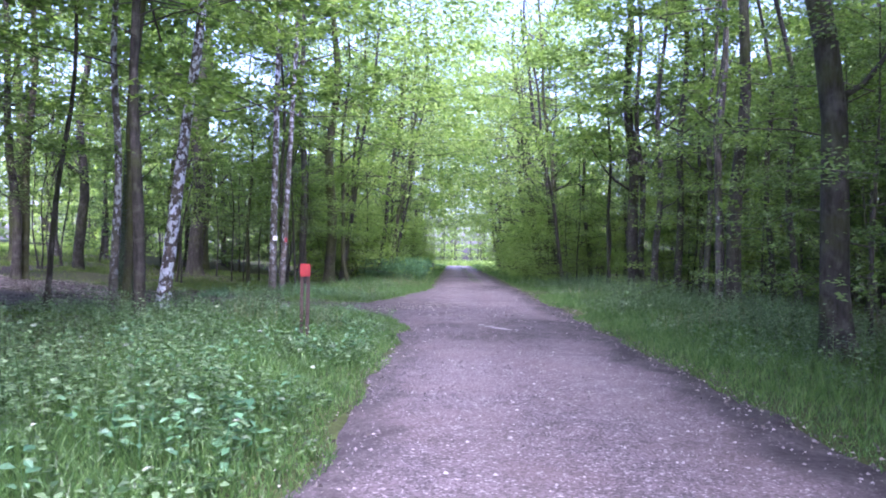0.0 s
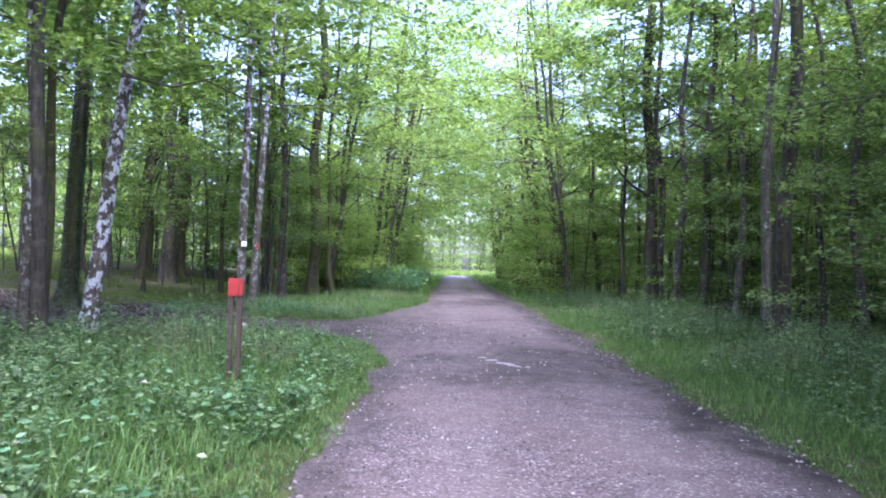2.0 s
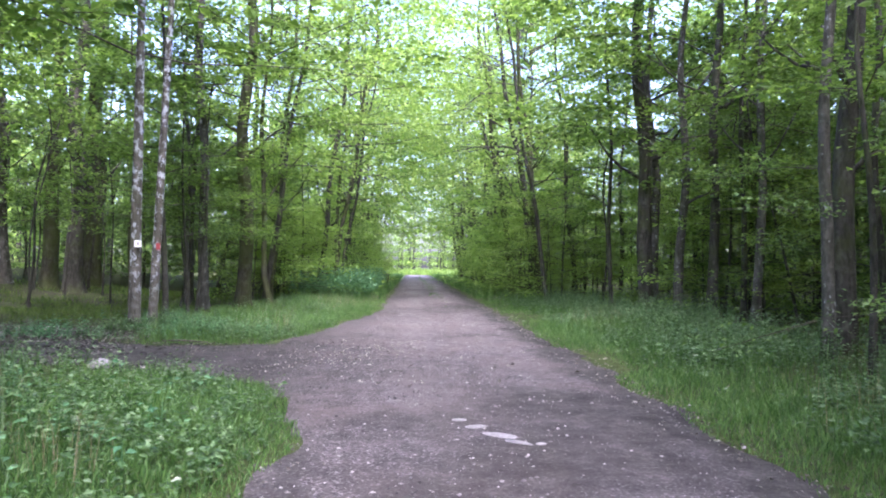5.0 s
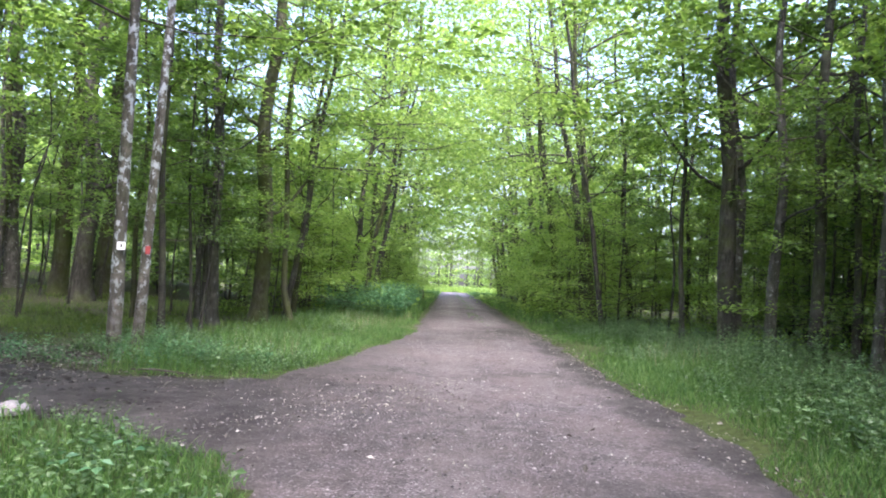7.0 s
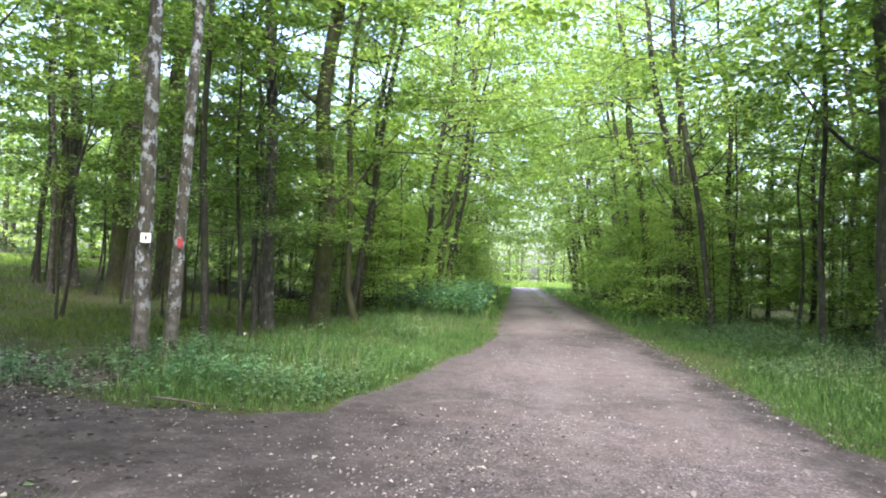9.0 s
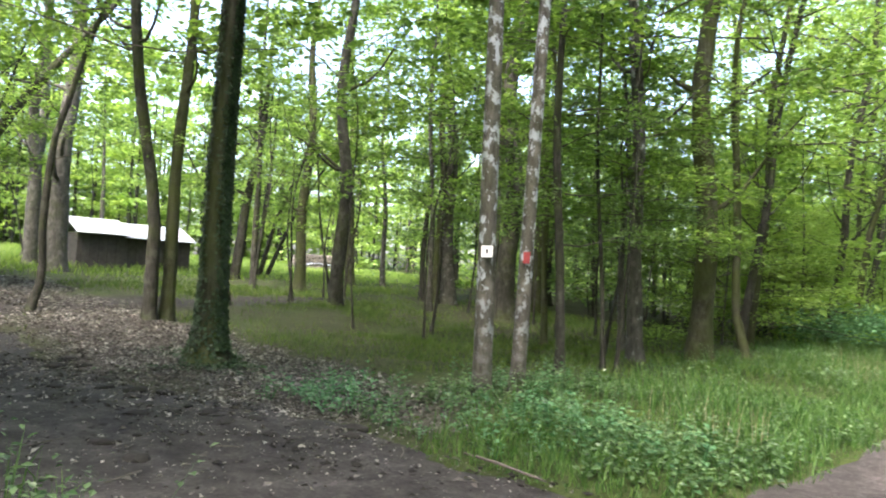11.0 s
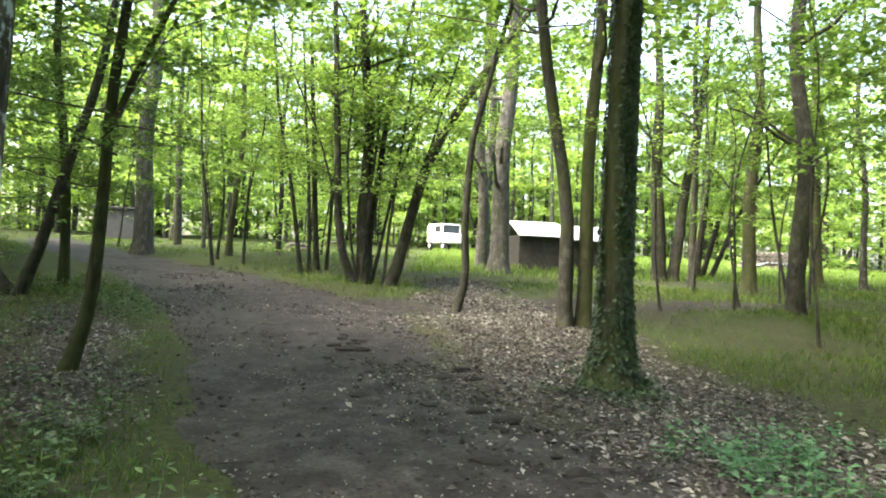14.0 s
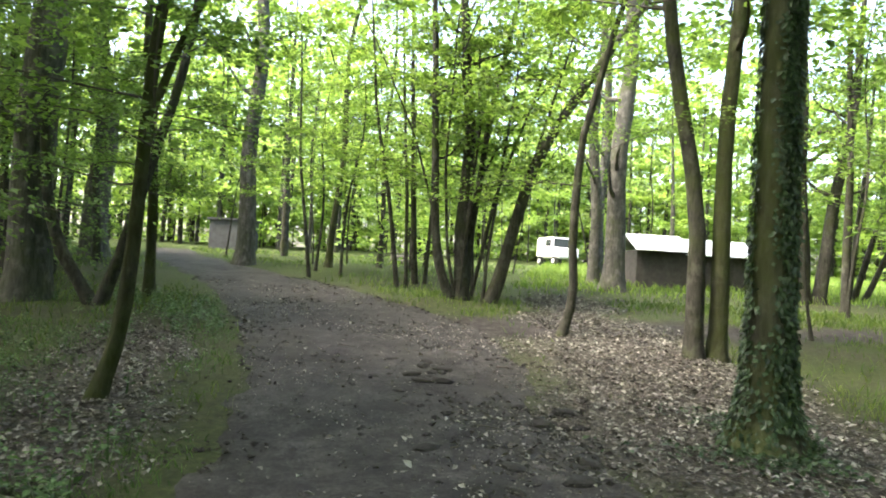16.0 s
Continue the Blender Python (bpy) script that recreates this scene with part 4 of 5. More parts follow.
def marker_post(x, y, turn):
    root = empty("marker_post", x, y, float(land(x, y)), turn, "pair of dark wooden stakes with a red box-shaped marker cap", "marker post", "marker posts")
    part("stake", box(bmesh.new(), -0.08, -0.028, -0.2, -0.028, 0.026, 1.3, 0.006), M_POST, root)
    part("stake", box(bmesh.new(), 0.012, -0.005, -0.2, 0.07, 0.055, 1.335, 0.006), M_POST, root)
    part("cap", box(bmesh.new(), -0.086, -0.06, 1.145, 0.03, -0.03, 1.36, 0.006), M_RED, root, "bright red painted board")
    part("cap_side", box(bmesh.new(), 0.006, -0.027, 1.15, 0.076, 0.06, 1.352, 0.006), M_RED, root, "red paint round the taller stake")
    return root


POST = marker_post(-2.68, 11.3, 8)

# ---- trail marks on the birches ----
M_WHITE = plain("white_mark", (0.78, 0.78, 0.78), 0.5, 0, 0.06)
M_BLACK = plain("black_mark", (0.02, 0.02, 0.02), 0.5)
mark = empty("trail_mark", -6.965, 24.535, 2.1, 32, "white square trail mark with a small dark symbol on the birch", "trail mark")
part("plate", box(bmesh.new(), -0.08, -0.012, -0.08, 0.08, 0.0, 0.08, 0.004), M_WHITE, mark)
part("symbol", box(bmesh.new(), -0.016, -0.016, -0.03, 0.016, -0.012, 0.035, 0.001), M_BLACK, mark, "small dark symbol")

# ---- shed, vehicle, stacks in the western clearing ----
M_BOARD = plain("old_shed_boards", (0.045, 0.041, 0.038), 0.85, 0, 0.35, 5)
M_TIN = plain("pale_tin_roof", (0.72, 0.73, 0.75), 0.45, 0.1, 0.1, 3)
shed = empty("shed", -33.4, 32.9, float(land(-33.4, 32.9)), 0, "low dark board shed in two parts with pale sheet-metal roofs", "shed")
for y0, y1, back, high in ((-2.75, -0.55, 0.0, 1.5), (-0.5, 2.85, -0.3, 1.42)):
    part("body", box(bmesh.new(), -1.25 + back, y0, -0.4, 1.05 + back, y1, high), M_BOARD, shed, "dark weathered board wall")
    for k in range(int((y1 - y0) / 0.19)):
        by = y0 + k * 0.19
        part("board", box(bmesh.new(), 1.053 + back, by, -0.4, 1.075 + back + 0.012 * (k % 2), by + 0.182, high - 0.02 * (k % 3)), M_BOARD, shed)
    for slope, mx in ((26, 0.62), (-26, -0.82)):
        bm = box(bmesh.new(), -0.82, y0 - 0.14, 0, 0.82, y1 + 0.12, 0.045)
        bmesh.ops.transform(bm, matrix=Matrix.Translation((mx + back, 0, high + 0.32)) @ Matrix.Rotation(radians(slope), 4, "Y"), verts=bm.verts)
        roof = part("roof", bm, M_TIN, shed, "pale sheet-metal roof slope")
        if slope > 0:
            for k in range(int((y1 - y0) / 0.3) + 1):
                bm = box(bmesh.new(), -0.82, y0 + k * 0.3 - 0.012, 0.047, 0.82, y0 + k * 0.3 + 0.012, 0.066)
                bmesh.ops.transform(bm, matrix=Matrix.Translation((mx + back, 0, high + 0.32)) @ Matrix.Rotation(radians(slope), 4, "Y"), verts=bm.verts)
                part("roof_seam", bm, M_TIN, roof)


# ---- vehicle, hut, stacks and barrier far off ----
M_VAN = plain("white_van_paint", (0.8, 0.8, 0.82), 0.35, 0, 0.04)
M_GLASS = plain("dark_van_glass", (0.03, 0.035, 0.04), 0.1, 0, 0.1)
M_TYRE = plain("black_tyre_rubber", (0.02, 0.02, 0.02), 0.85)
M_CONCRETE = plain("grey_hut_wall", (0.05, 0.052, 0.056), 0.9, 0, 0.25, 3)
M_LOG = plain("log_bark", (0.09, 0.082, 0.066), 0.9, 0, 0.4, 8)
M_CUT = plain("cut_log_wood", (0.45, 0.36, 0.24), 0.8, 0, 0.2, 12)


def cylinder(r, length, sides=12):
    """A cylinder along y with bevelled rims."""
    bm = bmesh.new()
    bmesh.ops.create_cone(bm, cap_ends=True, segments=sides, radius1=r, radius2=r, depth=length, matrix=Matrix.Rotation(radians(90), 4, "X"))
    bmesh.ops.bevel(bm, geom=[e for e in bm.edges if len(e.link_faces) == 2 and abs(e.calc_face_angle(0)) > 1.2], offset=min(r, length) * 0.12, segments=1, affect="EDGES")
    return bm


def moved(bm, x, y, z):
    bmesh.ops.translate(bm, vec=(x, y, z), verts=bm.verts)
    return bm


van = empty("van", -57.5, 33.4, float(land(-57.5, 33.4)) + 0.25, 14, "white van parked on bright grass in the clearing", "van")
bm = box(bmesh.new(), -1.2, -0.9, 0.35, 1.35, 0.9, 1.95, 0.12)
part("body", bm, M_VAN, van, smooth=False)
bm = bmesh.new()
box(bm, 1.3, -0.88, 0.35, 2.35, 0.88, 1.15, 0.1)
part("bonnet", bm, M_VAN, van)
part("side_window", box(bmesh.new(), 0.35, -0.915, 1.25, 1.2, -0.895, 1.75, 0.006), M_GLASS, van, "dark side window")
part("windscreen", box(bmesh.new(), 1.34, -0.75, 1.2, 1.37, 0.75, 1.85, 0.006), M_GLASS, van, "dark windscreen")
for wx in (-0.6, 1.6):
    for wy in (-0.82, 0.82):
        wheel = part("wheel", moved(cylinder(0.33, 0.2, 18), wx, wy, 0.33 - 0.25 + 0.05), M_TYRE, van, "black tyre")
        part("hub", moved(cylinder(0.17, 0.22, 12), wx, wy, 0.13), M_VAN, wheel)

hut = empty("hut", -52.5, 10.0, float(land(-52.5, 10.0)), -10, "small grey block hut among the trees", "hut")
part("wall", box(bmesh.new(), -1.2, -1.25, -0.3, 1.2, 1.25, 1.95, 0.03), M_CONCRETE, hut)
part("roof", box(bmesh.new(), -1.35, -1.4, 1.95, 1.35, 1.4, 2.08, 0.02), M_CONCRETE, hut, "flat grey roof slab")


def log_pile(x, y, turn, rows, across, r, length, label):
    root = empty("log_pile", x, y, float(land(x, y)), turn, label, "log pile")
    lr = random.Random(int(x * 7))
    for row in range(rows):
        for c in range(across - row):
            log = part("log", moved(cylinder(r * lr.uniform(0.85, 1.1), length * lr.uniform(0.9, 1.05), 9), (c - (across - row - 1) / 2) * 2 * r, 0, r + row * r * 1.72), M_LOG, root)
    return root


log_pile(-42.2, 52.3, 70, 4, 12, 0.17, 1.4, "long stack of mossy cut logs in the sunlit clearing")
log_pile(-42.5, 20.9, 5, 2, 6, 0.13, 1.0, "low dark pile of cut logs under the trees")

# a pale fallen trunk in front of the long stack
v, f = tube([(-38.6, 47.6, 2.0), (-38.9, 49.2, 2.35), (-39.2, 51.0, 2.3), (-39.7, 53.2, 2.05)], [0.1, 0.09, 0.08, 0.05], 9)
trunk = tagged(new("fallen_tree", mesh_of("fallen_tree", v, f, M_BIRCH, True)), "pale fallen trunk lying before the log stack", "fallen tree")
v, f = tube([(-39.15, 50.6, 2.3), (-38.9, 50.9, 1.98), (-38.7, 51.1, 1.6)], [0.05, 0.04, 0.03], 6)
tagged(new("fallen_branch", mesh_of("fallen_branch", v, f, M_BIRCH, True)), "pale branch stub propping the fallen trunk", "branch")

barrier = empty("barrier", -4.7, 66, 0, 6, "low wooden barrier rail with a red end post", "barrier")
part("rail", box(bmesh.new(), -1.6, -0.05, 0.82, 1.5, 0.05, 0.95, 0.012), M_POST, barrier)
part("post", box(bmesh.new(), -1.75, -0.08, -0.2, -1.58, 0.08, 1.15, 0.012), M_RED, barrier, "red-painted post")
part("post", box(bmesh.new(), 1.4, -0.07, -0.2, 1.55, 0.07, 0.98, 0.012), M_POST, barrier)

# ---- small things on the ground ----
def stone(x, y, z, sx, sy, sz, turn, seed, mat, label):
    bm = bmesh.new()
    bmesh.ops.create_icosphere(bm, subdivisions=2, radius=1)
    sr = random.Random(seed)
    for vert in bm.verts:
        d = 1 + 0.25 * noise.noise(vert.co * 1.6 + Vector((seed, 0, 0)))
        vert.co = Vector((vert.co.x * sx * d, vert.co.y * sy * d, max(-0.5, vert.co.z) * sz * d))
    me = bpy.data.meshes.new("stone")
    bm.to_mesh(me)
    bm.free()
    me.materials.append(mat)
    ob = new("stone", me)
    ob.matrix_world = pose(x, y, z, 0, 0, turn)
    return tagged(ob, label, "stone")


M_PALE = plain("pale_limestone", (0.2, 0.19, 0.195), 0.85, 0, 0.3, 20)
M_CLOD = plain("dark_clod", (0.016, 0.0135, 0.012), 0.95, 0, 0.4, 25)
for k, (x, y, a, b, c, t) in enumerate(((0.72, 14.4, 0.2, 0.08, 0.012, -30), (0.5, 14.75, 0.12, 0.06, 0.012, 20), (0.85, 14.15, 0.14, 0.05, 0.01, -35), (0.35, 15.05, 0.09, 0.05, 0.012, 10), (1.05, 14.1, 0.05, 0.04, 0.012, 0))):
    stone(x, y, 0.034, a, b, c, t, k, M_PALE, "flat pale stone pressed into the gravel road")
stone(-4.95, 18.45, 0.08, 0.17, 0.12, 0.1, 30, 11, M_PALE, "pale rounded stone at the verge corner")
rng = np.random.default_rng(19)
for k in range(52):
    x, y = (-14.9 + rng.normal() * 0.5, 20.35 + rng.normal() * 0.12) if k < 9 else (rng.uniform(-13.5, -6.5), 21.5 + rng.normal() * 0.22) if k < 38 else (rng.uniform(-18, -7), rng.uniform(18.8, 20.8))
    r = rng.uniform(0.04, 0.13) if k < 9 else rng.uniform(0.03, 0.12)
    stone(x, y, float(land(x, y)) + 0.02, r * 1.6, r, r * 0.5, rng.uniform(0, 180), 30 + k, M_CLOD, "dark clod of earth on the path")
M_STICK = plain("dry_stick", (0.08, 0.07, 0.06), 0.9, 0, 0.3, 20)
for k in range(34):
    x, y = rng.uniform(-17, -5), rng.uniform(17.2, 23.5)
    a, ln = rng.uniform(0, 6.28), rng.uniform(0.12, 0.4)
    d = np.array([math.cos(a), math.sin(a), 0]) * ln
    z = float(land(x, y)) + 0.045
    v, f = tube([(x, y, z), (x + d[0] * 0.5 + 0.02, y + d[1] * 0.5, z + 0.008), (x + d[0], y + d[1], z - 0.005)], [0.008, 0.007, 0.004], 5)
    tagged(new("stick", mesh_of("stick", v, f, M_STICK, True)), "thin dry stick lying on the path", "stick", "sticks on the path")
v, f = tube([(-5.35, 21.95, 0.06), (-4.9, 21.8, 0.09), (-4.35, 21.72, 0.06)], [0.012, 0.016, 0.01], 8)
tagged(new("stick", mesh_of("stick", v, f, M_STICK, True)), "pale barkless stick at the grass edge", "stick")
# red paint mark on the leaning birch
M_BLAZE = plain("faded_red_paint", (0.25, 0.03, 0.03), 0.7, 0, 0.35, 30)
red = empty("paint_mark", -6.775, 25.29, 2.05, 32, "red paint blaze on the leaning birch", "trail mark")
part("paint", box(bmesh.new(), -0.05, -0.012, -0.08, 0.05, 0.0, 0.09, 0.005), M_BLAZE, red)

# ---- ground plants ----
def scatter(rng, n, x0, x1, y0, y1, chance):
    x, y = rng.uniform(x0, x1, n), rng.uniform(y0, y1, n)
    ok = rng.random(n) < chance(x, y)
    x, y = x[ok], y[ok]
    z = land(x, y) + np.clip(off_way(x, y), 0, 1) * (0.05 * wave(x, y, 0.9) + 0.03 * wave(x, y, 2.7, 3)) + 0.05 * np.clip(off_way(x, y), 0, 0.6)
    return np.stack([x, y, z], 1)


def blades(rng, at, height, width, lean):
    n = len(at)
    a = rng.uniform(0, 2 * np.pi, n)
    side = np.stack([np.cos(a), np.sin(a), np.zeros(n)], 1) * (width * 0.5)[:, None]
    b = rng.uniform(0, 2 * np.pi, n)
    out = np.stack([np.cos(b), np.sin(b), np.zeros(n)], 1) * (lean * height)[:, None]
    up = np.stack([np.zeros(n), np.zeros(n), height], 1)
    base = at - [0, 0, 0.02]
    mid, tip = base + up * 0.6 + out * 0.35, base + up * 0.95 + out
    v = np.stack([base - side, base + side, mid - side * 0.7, mid + side * 0.7, tip], 1).reshape(-1, 3)
    i = np.arange(n)[:, None] * 5
    return v, np.concatenate([i + [0, 1, 3], i + [0, 3, 2], i + [2, 3, 4]], 1).reshape(-1, 3)


def herbs(rng, at, height, k, size):
    n = len(at)
    f = np.linspace(0.35, 1.0, k)[None, :] * np.ones((n, 1))
    a = rng.uniform(0, 6.28, (n, 1)) + np.arange(k)[None] * 2.2 + rng.normal(size=(n, k)) * 0.4
    lean = rng.normal(size=(n, 1, 2)) * 0.15
    p = np.empty((n, k, 3))
    p[..., :2] = at[:, None, :2] + lean * (f * height[:, None])[..., None] + 0.02 * np.stack([np.cos(a), np.sin(a)], -1)
    p[..., 2] = at[:, None, 2] + f * height[:, None]
    d = np.stack([np.cos(a), np.sin(a), 0.25 * rng.normal(size=a.shape) + 0.05], -1)
    ln = size * rng.uniform(0.6, 1.3, (n, k)) * (1.15 - 0.5 * f)
    nor = np.array([0, 0, 1.0]) + rng.normal(size=(n * k, 3)) * 0.3
    lv, lf = leaves(p.reshape(-1, 3), d.reshape(-1, 3), nor, ln.ravel(), ln.ravel() * 0.62, 0.2)
    top = at.copy()
    top[:, :2] += lean[:, 0] * height[:, None]
    top[:, 2] += height
    s = rng.normal(size=(n, 3)) * [0.006, 0.006, 0]
    sv = np.stack([at - s, at + s, top], 1).reshape(-1, 3)
    sf = np.arange(n * 3).reshape(-1, 3)
    return joined([(lv, lf), (sv, sf)])


rng = np.random.default_rng(77)
# thin yellowish grass under the trees
def floor(x, y):
    w = off_way(x, y)
    return np.clip((w - 0.15 + 0.4 * wave(x, y, 2.6, 9)) / 0.6, 0, 1) * np.clip((off_road(x, y) - 1.5) / 1.5, 0, 1) * (1 - litter_amount(x, y)) ** 3 * (1 - 0.9 * bare_amount(x, y)) * np.clip(0.4 + 0.75 * wave(x, y, 0.5, 1) + 0.35 * wave(x, y, 1.7, 4), 0.04, 1)


# tall grass along the verges
def verge(x, y):
    w = off_way(x, y)
    near = np.clip(w / 0.1, 0, 1) * np.clip(1.6 - off_road(x, y) / 3.5, 0.0, 1)
    return near * (0.35 + 0.65 * (wave(x, y, 1.1, 3) > -0.2)) * (litter_amount(x, y) < 0.4)


at = scatter(rng, 135000, -8, 7, 1.5, 40, verge)
way_off = off_road(at[:, 0], at[:, 1])
h = rng.uniform(0.1, 0.32, len(at)) * np.clip(0.4 + way_off * 0.55, 0.35, 1.6) * (0.8 + 0.4 * wave(at[:, 0], at[:, 1], 0.8, 5))
v, f = blades(rng, at, h, rng.uniform(0.008, 0.016, len(at)), rng.uniform(0.1, 0.7, len(at)))
tagged(new("verge_grass", mesh_of("verge_grass", v, f, M_GRASS)), "fresh green tall grass on the road verges", "grass", kind="stuff")
at = np.concatenate([scatter(rng, 70000, -4.5, -0.6, 2, 18.8, lambda x, y: (off_way(x, y) > -0.08) * np.clip(1.5 - off_road(x, y) / 2, 0.25, 1)),
                     scatter(rng, 40000, 2.6, 5.2, 2, 26, lambda x, y: (off_way(x, y) > -0.08) * np.clip(1.4 - off_road(x, y) / 1.6, 0.2, 1)),
                     scatter(rng, 24000, -6, -1.2, 20.5, 34, lambda x, y: (off_way(x, y) > -0.08) * (off_way(x, y) < 1.2))])
edge_off = off_way(at[:, 0], at[:, 1])
v, f = blades(rng, at, rng.uniform(0.05, 0.16, len(at)) * np.clip(0.7 + edge_off, 0.6, 2.6), rng.uniform(0.007, 0.013, len(at)), rng.uniform(0.2, 1.0, len(at)))
tagged(new("edge_grass", mesh_of("edge_grass", v, f, M_GRASS)), "short dense grass along the road edges", "grass", kind="stuff")
at = scatter(rng, 9000, -2, 2, 33, 115, lambda x, y: np.exp(-((x - road_middle(y) - 0.3) / 0.3) ** 2) * np.clip((y - 33) / 12, 0, 1) * (0.5 + 0.5 * wave(x, y, 0.8, 2)))
at[:, 2] = 0.03
v, f = blades(rng, at, rng.uniform(0.04, 0.12, len(at)), rng.uniform(0.02, 0.04, len(at)), rng.uniform(0.3, 1.0, len(at)))
tagged(new("road_grass", mesh_of("road_grass", v, f, M_GRASS)), "low grass tufts between the wheel lines", "grass", kind="stuff")
at = scatter(rng, 26000, -20, -7, 23, 34, floor)
v, f = blades(rng, at, rng.uniform(0.05, 0.18, len(at)), rng.uniform(0.008, 0.016, len(at)), rng.uniform(0.3, 1.0, len(at)))
tagged(new("glade_grass", mesh_of("glade_grass", v, f, M_FLOOR_GRASS)), "soft yellow-green grass in the glade", "grass", kind="stuff")
at = scatter(rng, 26000, -9, 8, 40, 120, lambda x, y: (off_road(x, y) > 0.1) * np.clip(1.4 - off_road(x, y) / 4, 0, 1))
v, f = blades(rng, at, rng.uniform(0.2, 0.6, len(at)), rng.uniform(0.02, 0.04, len(at)), rng.uniform(0.1, 0.6, len(at)))
tagged(new("far_verge_grass", mesh_of("far_verge_grass", v, f, M_GRASS)), "bright green grass along the far road", "grass", kind="stuff")


at = np.concatenate([scatter(rng, 85000, -26, -4, 14, 44, floor), scatter(rng, 30000, -50, -24, 4, 50, floor), scatter(rng, 14000, -26, -4, -4, 14, floor), scatter(rng, 14000, 5, 20, 0, 45, floor)])
far = np.clip((np.hypot(at[:, 0] + 6, at[:, 1] - 18) - 8) / 25, 0, 1)
v, f = blades(rng, at, rng.uniform(0.05, 0.2, len(at)) * (1 + 0.5 * far), rng.uniform(0.008, 0.017, len(at)) * (1 + 2.2 * far), rng.uniform(0.2, 0.9, len(at)))
tagged(new("woodland_grass", mesh_of("woodland_grass", v, f, M_FLOOR_GRASS)), "thin yellow-green grass under the trees", "grass", kind="stuff")


at = scatter(rng, 46000, -18, -5.5, 12.5, 18.6, lambda x, y: np.clip((off_way(x, y) + 0.35 * wave(x, y, 2.6, 9)) / 0.6, 0, 1) * np.clip(0.35 + 0.75 * wave(x, y, 1.1, 6), 0, 1) * (1 - litter_amount(x, y)))
v, f = blades(rng, at, rng.uniform(0.03, 0.12, len(at)), rng.uniform(0.006, 0.013, len(at)), rng.uniform(0.3, 1.1, len(at)))
tagged(new("path_side_grass", mesh_of("path_side_grass", v, f, M_GRASS)), "short fresh green grass beside the path", "grass", kind="stuff")


at = scatter(rng, 46000, -64, -28, 22, 62, lambda x, y: np.clip((-27 - x) / 4, 0, 1) * (y > 24 - 0.3 * (x + 28)))
v, f = blades(rng, at, rng.uniform(0.12, 0.4, len(at)), rng.uniform(0.025, 0.05, len(at)), rng.uniform(0.2, 0.8, len(at)))
tagged(new("clearing_grass", mesh_of("clearing_grass", v, f, M_SUNLIT_GRASS)), "clearing grass with sunlight put into its blade colour", "grass", kind="stuff")


at = np.concatenate([scatter(rng, 900, -5.0, -2.4, 12.6, 15.6, lambda x, y: np.clip(0.2 + wave(x, y, 1.5, 2), 0, 1) * (off_way(x, y) > 0.4)),
                     scatter(rng, 1300, 3.8, 6.5, 12, 30, lambda x, y: np.clip(wave(x, y, 0.9, 6) - 0.1, 0, 1) * (off_road(x, y) > 0.7)),
                     scatter(rng, 1500, -4.6, -2.2, 24, 40, lambda x, y: np.clip(wave(x, y, 1.2, 3) - 0.1, 0, 1) * (off_way(x, y) > 0.4))])
v, f = blades(rng, at, rng.uniform(0.4, 0.75, len(at)), rng.uniform(0.004, 0.007, len(at)), rng.uniform(0.05, 0.35, len(at)))
tagged(new("seed_grass", mesh_of("seed_grass", v, f, M_STRAW)), "pale dry seed stalks of grass on the verge", "grass", kind="stuff")


at = scatter(rng, 22000, -16, 12, 118, 168, lambda x, y: (off_road(x, y) > 0.1) | (y > 128))
v, f = blades(rng, at, rng.uniform(0.5, 1.1, len(at)), rng.uniform(0.06, 0.12, len(at)), rng.uniform(0.1, 0.6, len(at)))
tagged(new("meadow_grass", mesh_of("meadow_grass", v, f, M_SUNLIT_GRASS)), "meadow grass where the road ends, sunlight put into its colour", "grass", kind="stuff")


# broad-leaved herbs
def herb_zone(x, y):
    w, r = off_way(x, y), off_road(x, y)
    west = (x < 0) * (y < 19) * np.clip(w / 0.5, 0, 1) * np.clip(1.35 - r / 7, 0, 1)
    corner = (x < 0) * (y >= 19) * (y < 27) * np.clip(w / 0.3, 0, 1) * (x > -7.5) * (r > 0.8)
    east = (x > 0) * np.clip((r - 0.6) / 1.2, 0, 1) * np.clip(1.3 - r / 5, 0, 1)
    north = (x < 0) * (y >= 27) * np.clip((r - 1.2) / 1.0, 0, 1) * np.clip(1.1 - r / 5, 0, 1) * 0.6
    return np.clip(west + corner + east + north, 0, 1) * np.clip(0.55 + 0.7 * wave(x, y, 1.3, 8), 0.1, 1)


at = scatter(rng, 40000, -8, 9, 1.5, 42, herb_zone)
h = rng.uniform(0.12, 0.5, len(at)) * np.clip(0.45 + off_road(at[:, 0], at[:, 1]) * 0.4, 0.45, 1.5)
h = np.where((at[:, 0] < 0) & (at[:, 1] > 19), h * 0.6, h) * (0.85 + 0.5 * wave(at[:, 0], at[:, 1], 1.6, 11) + 0.2 * wave(at[:, 0], at[:, 1], 4.2, 3))
v, f = herbs(rng, at, h, 9, 0.092)
tagged(new("verge_herbs", mesh_of("verge_herbs", v, f, M_HERB)), "broad-leaved herbs and brambles on the verge", "undergrowth", kind="stuff")
at = np.concatenate([scatter(rng, 3200, 4.4, 8.5, 5, 36, lambda x, y: np.clip((off_road(x, y) - 1.5) / 1.0, 0, 1) * np.clip(0.5 + 0.8 * wave(x, y, 0.9, 2), 0.1, 1)),
                     scatter(rng, 1500, -8, -2.2, 2, 15, lambda x, y: np.clip((off_road(x, y) - 1.2) / 1.5, 0, 1) * np.clip(0.3 + 0.8 * wave(x, y, 1.0, 4), 0.05, 1))])
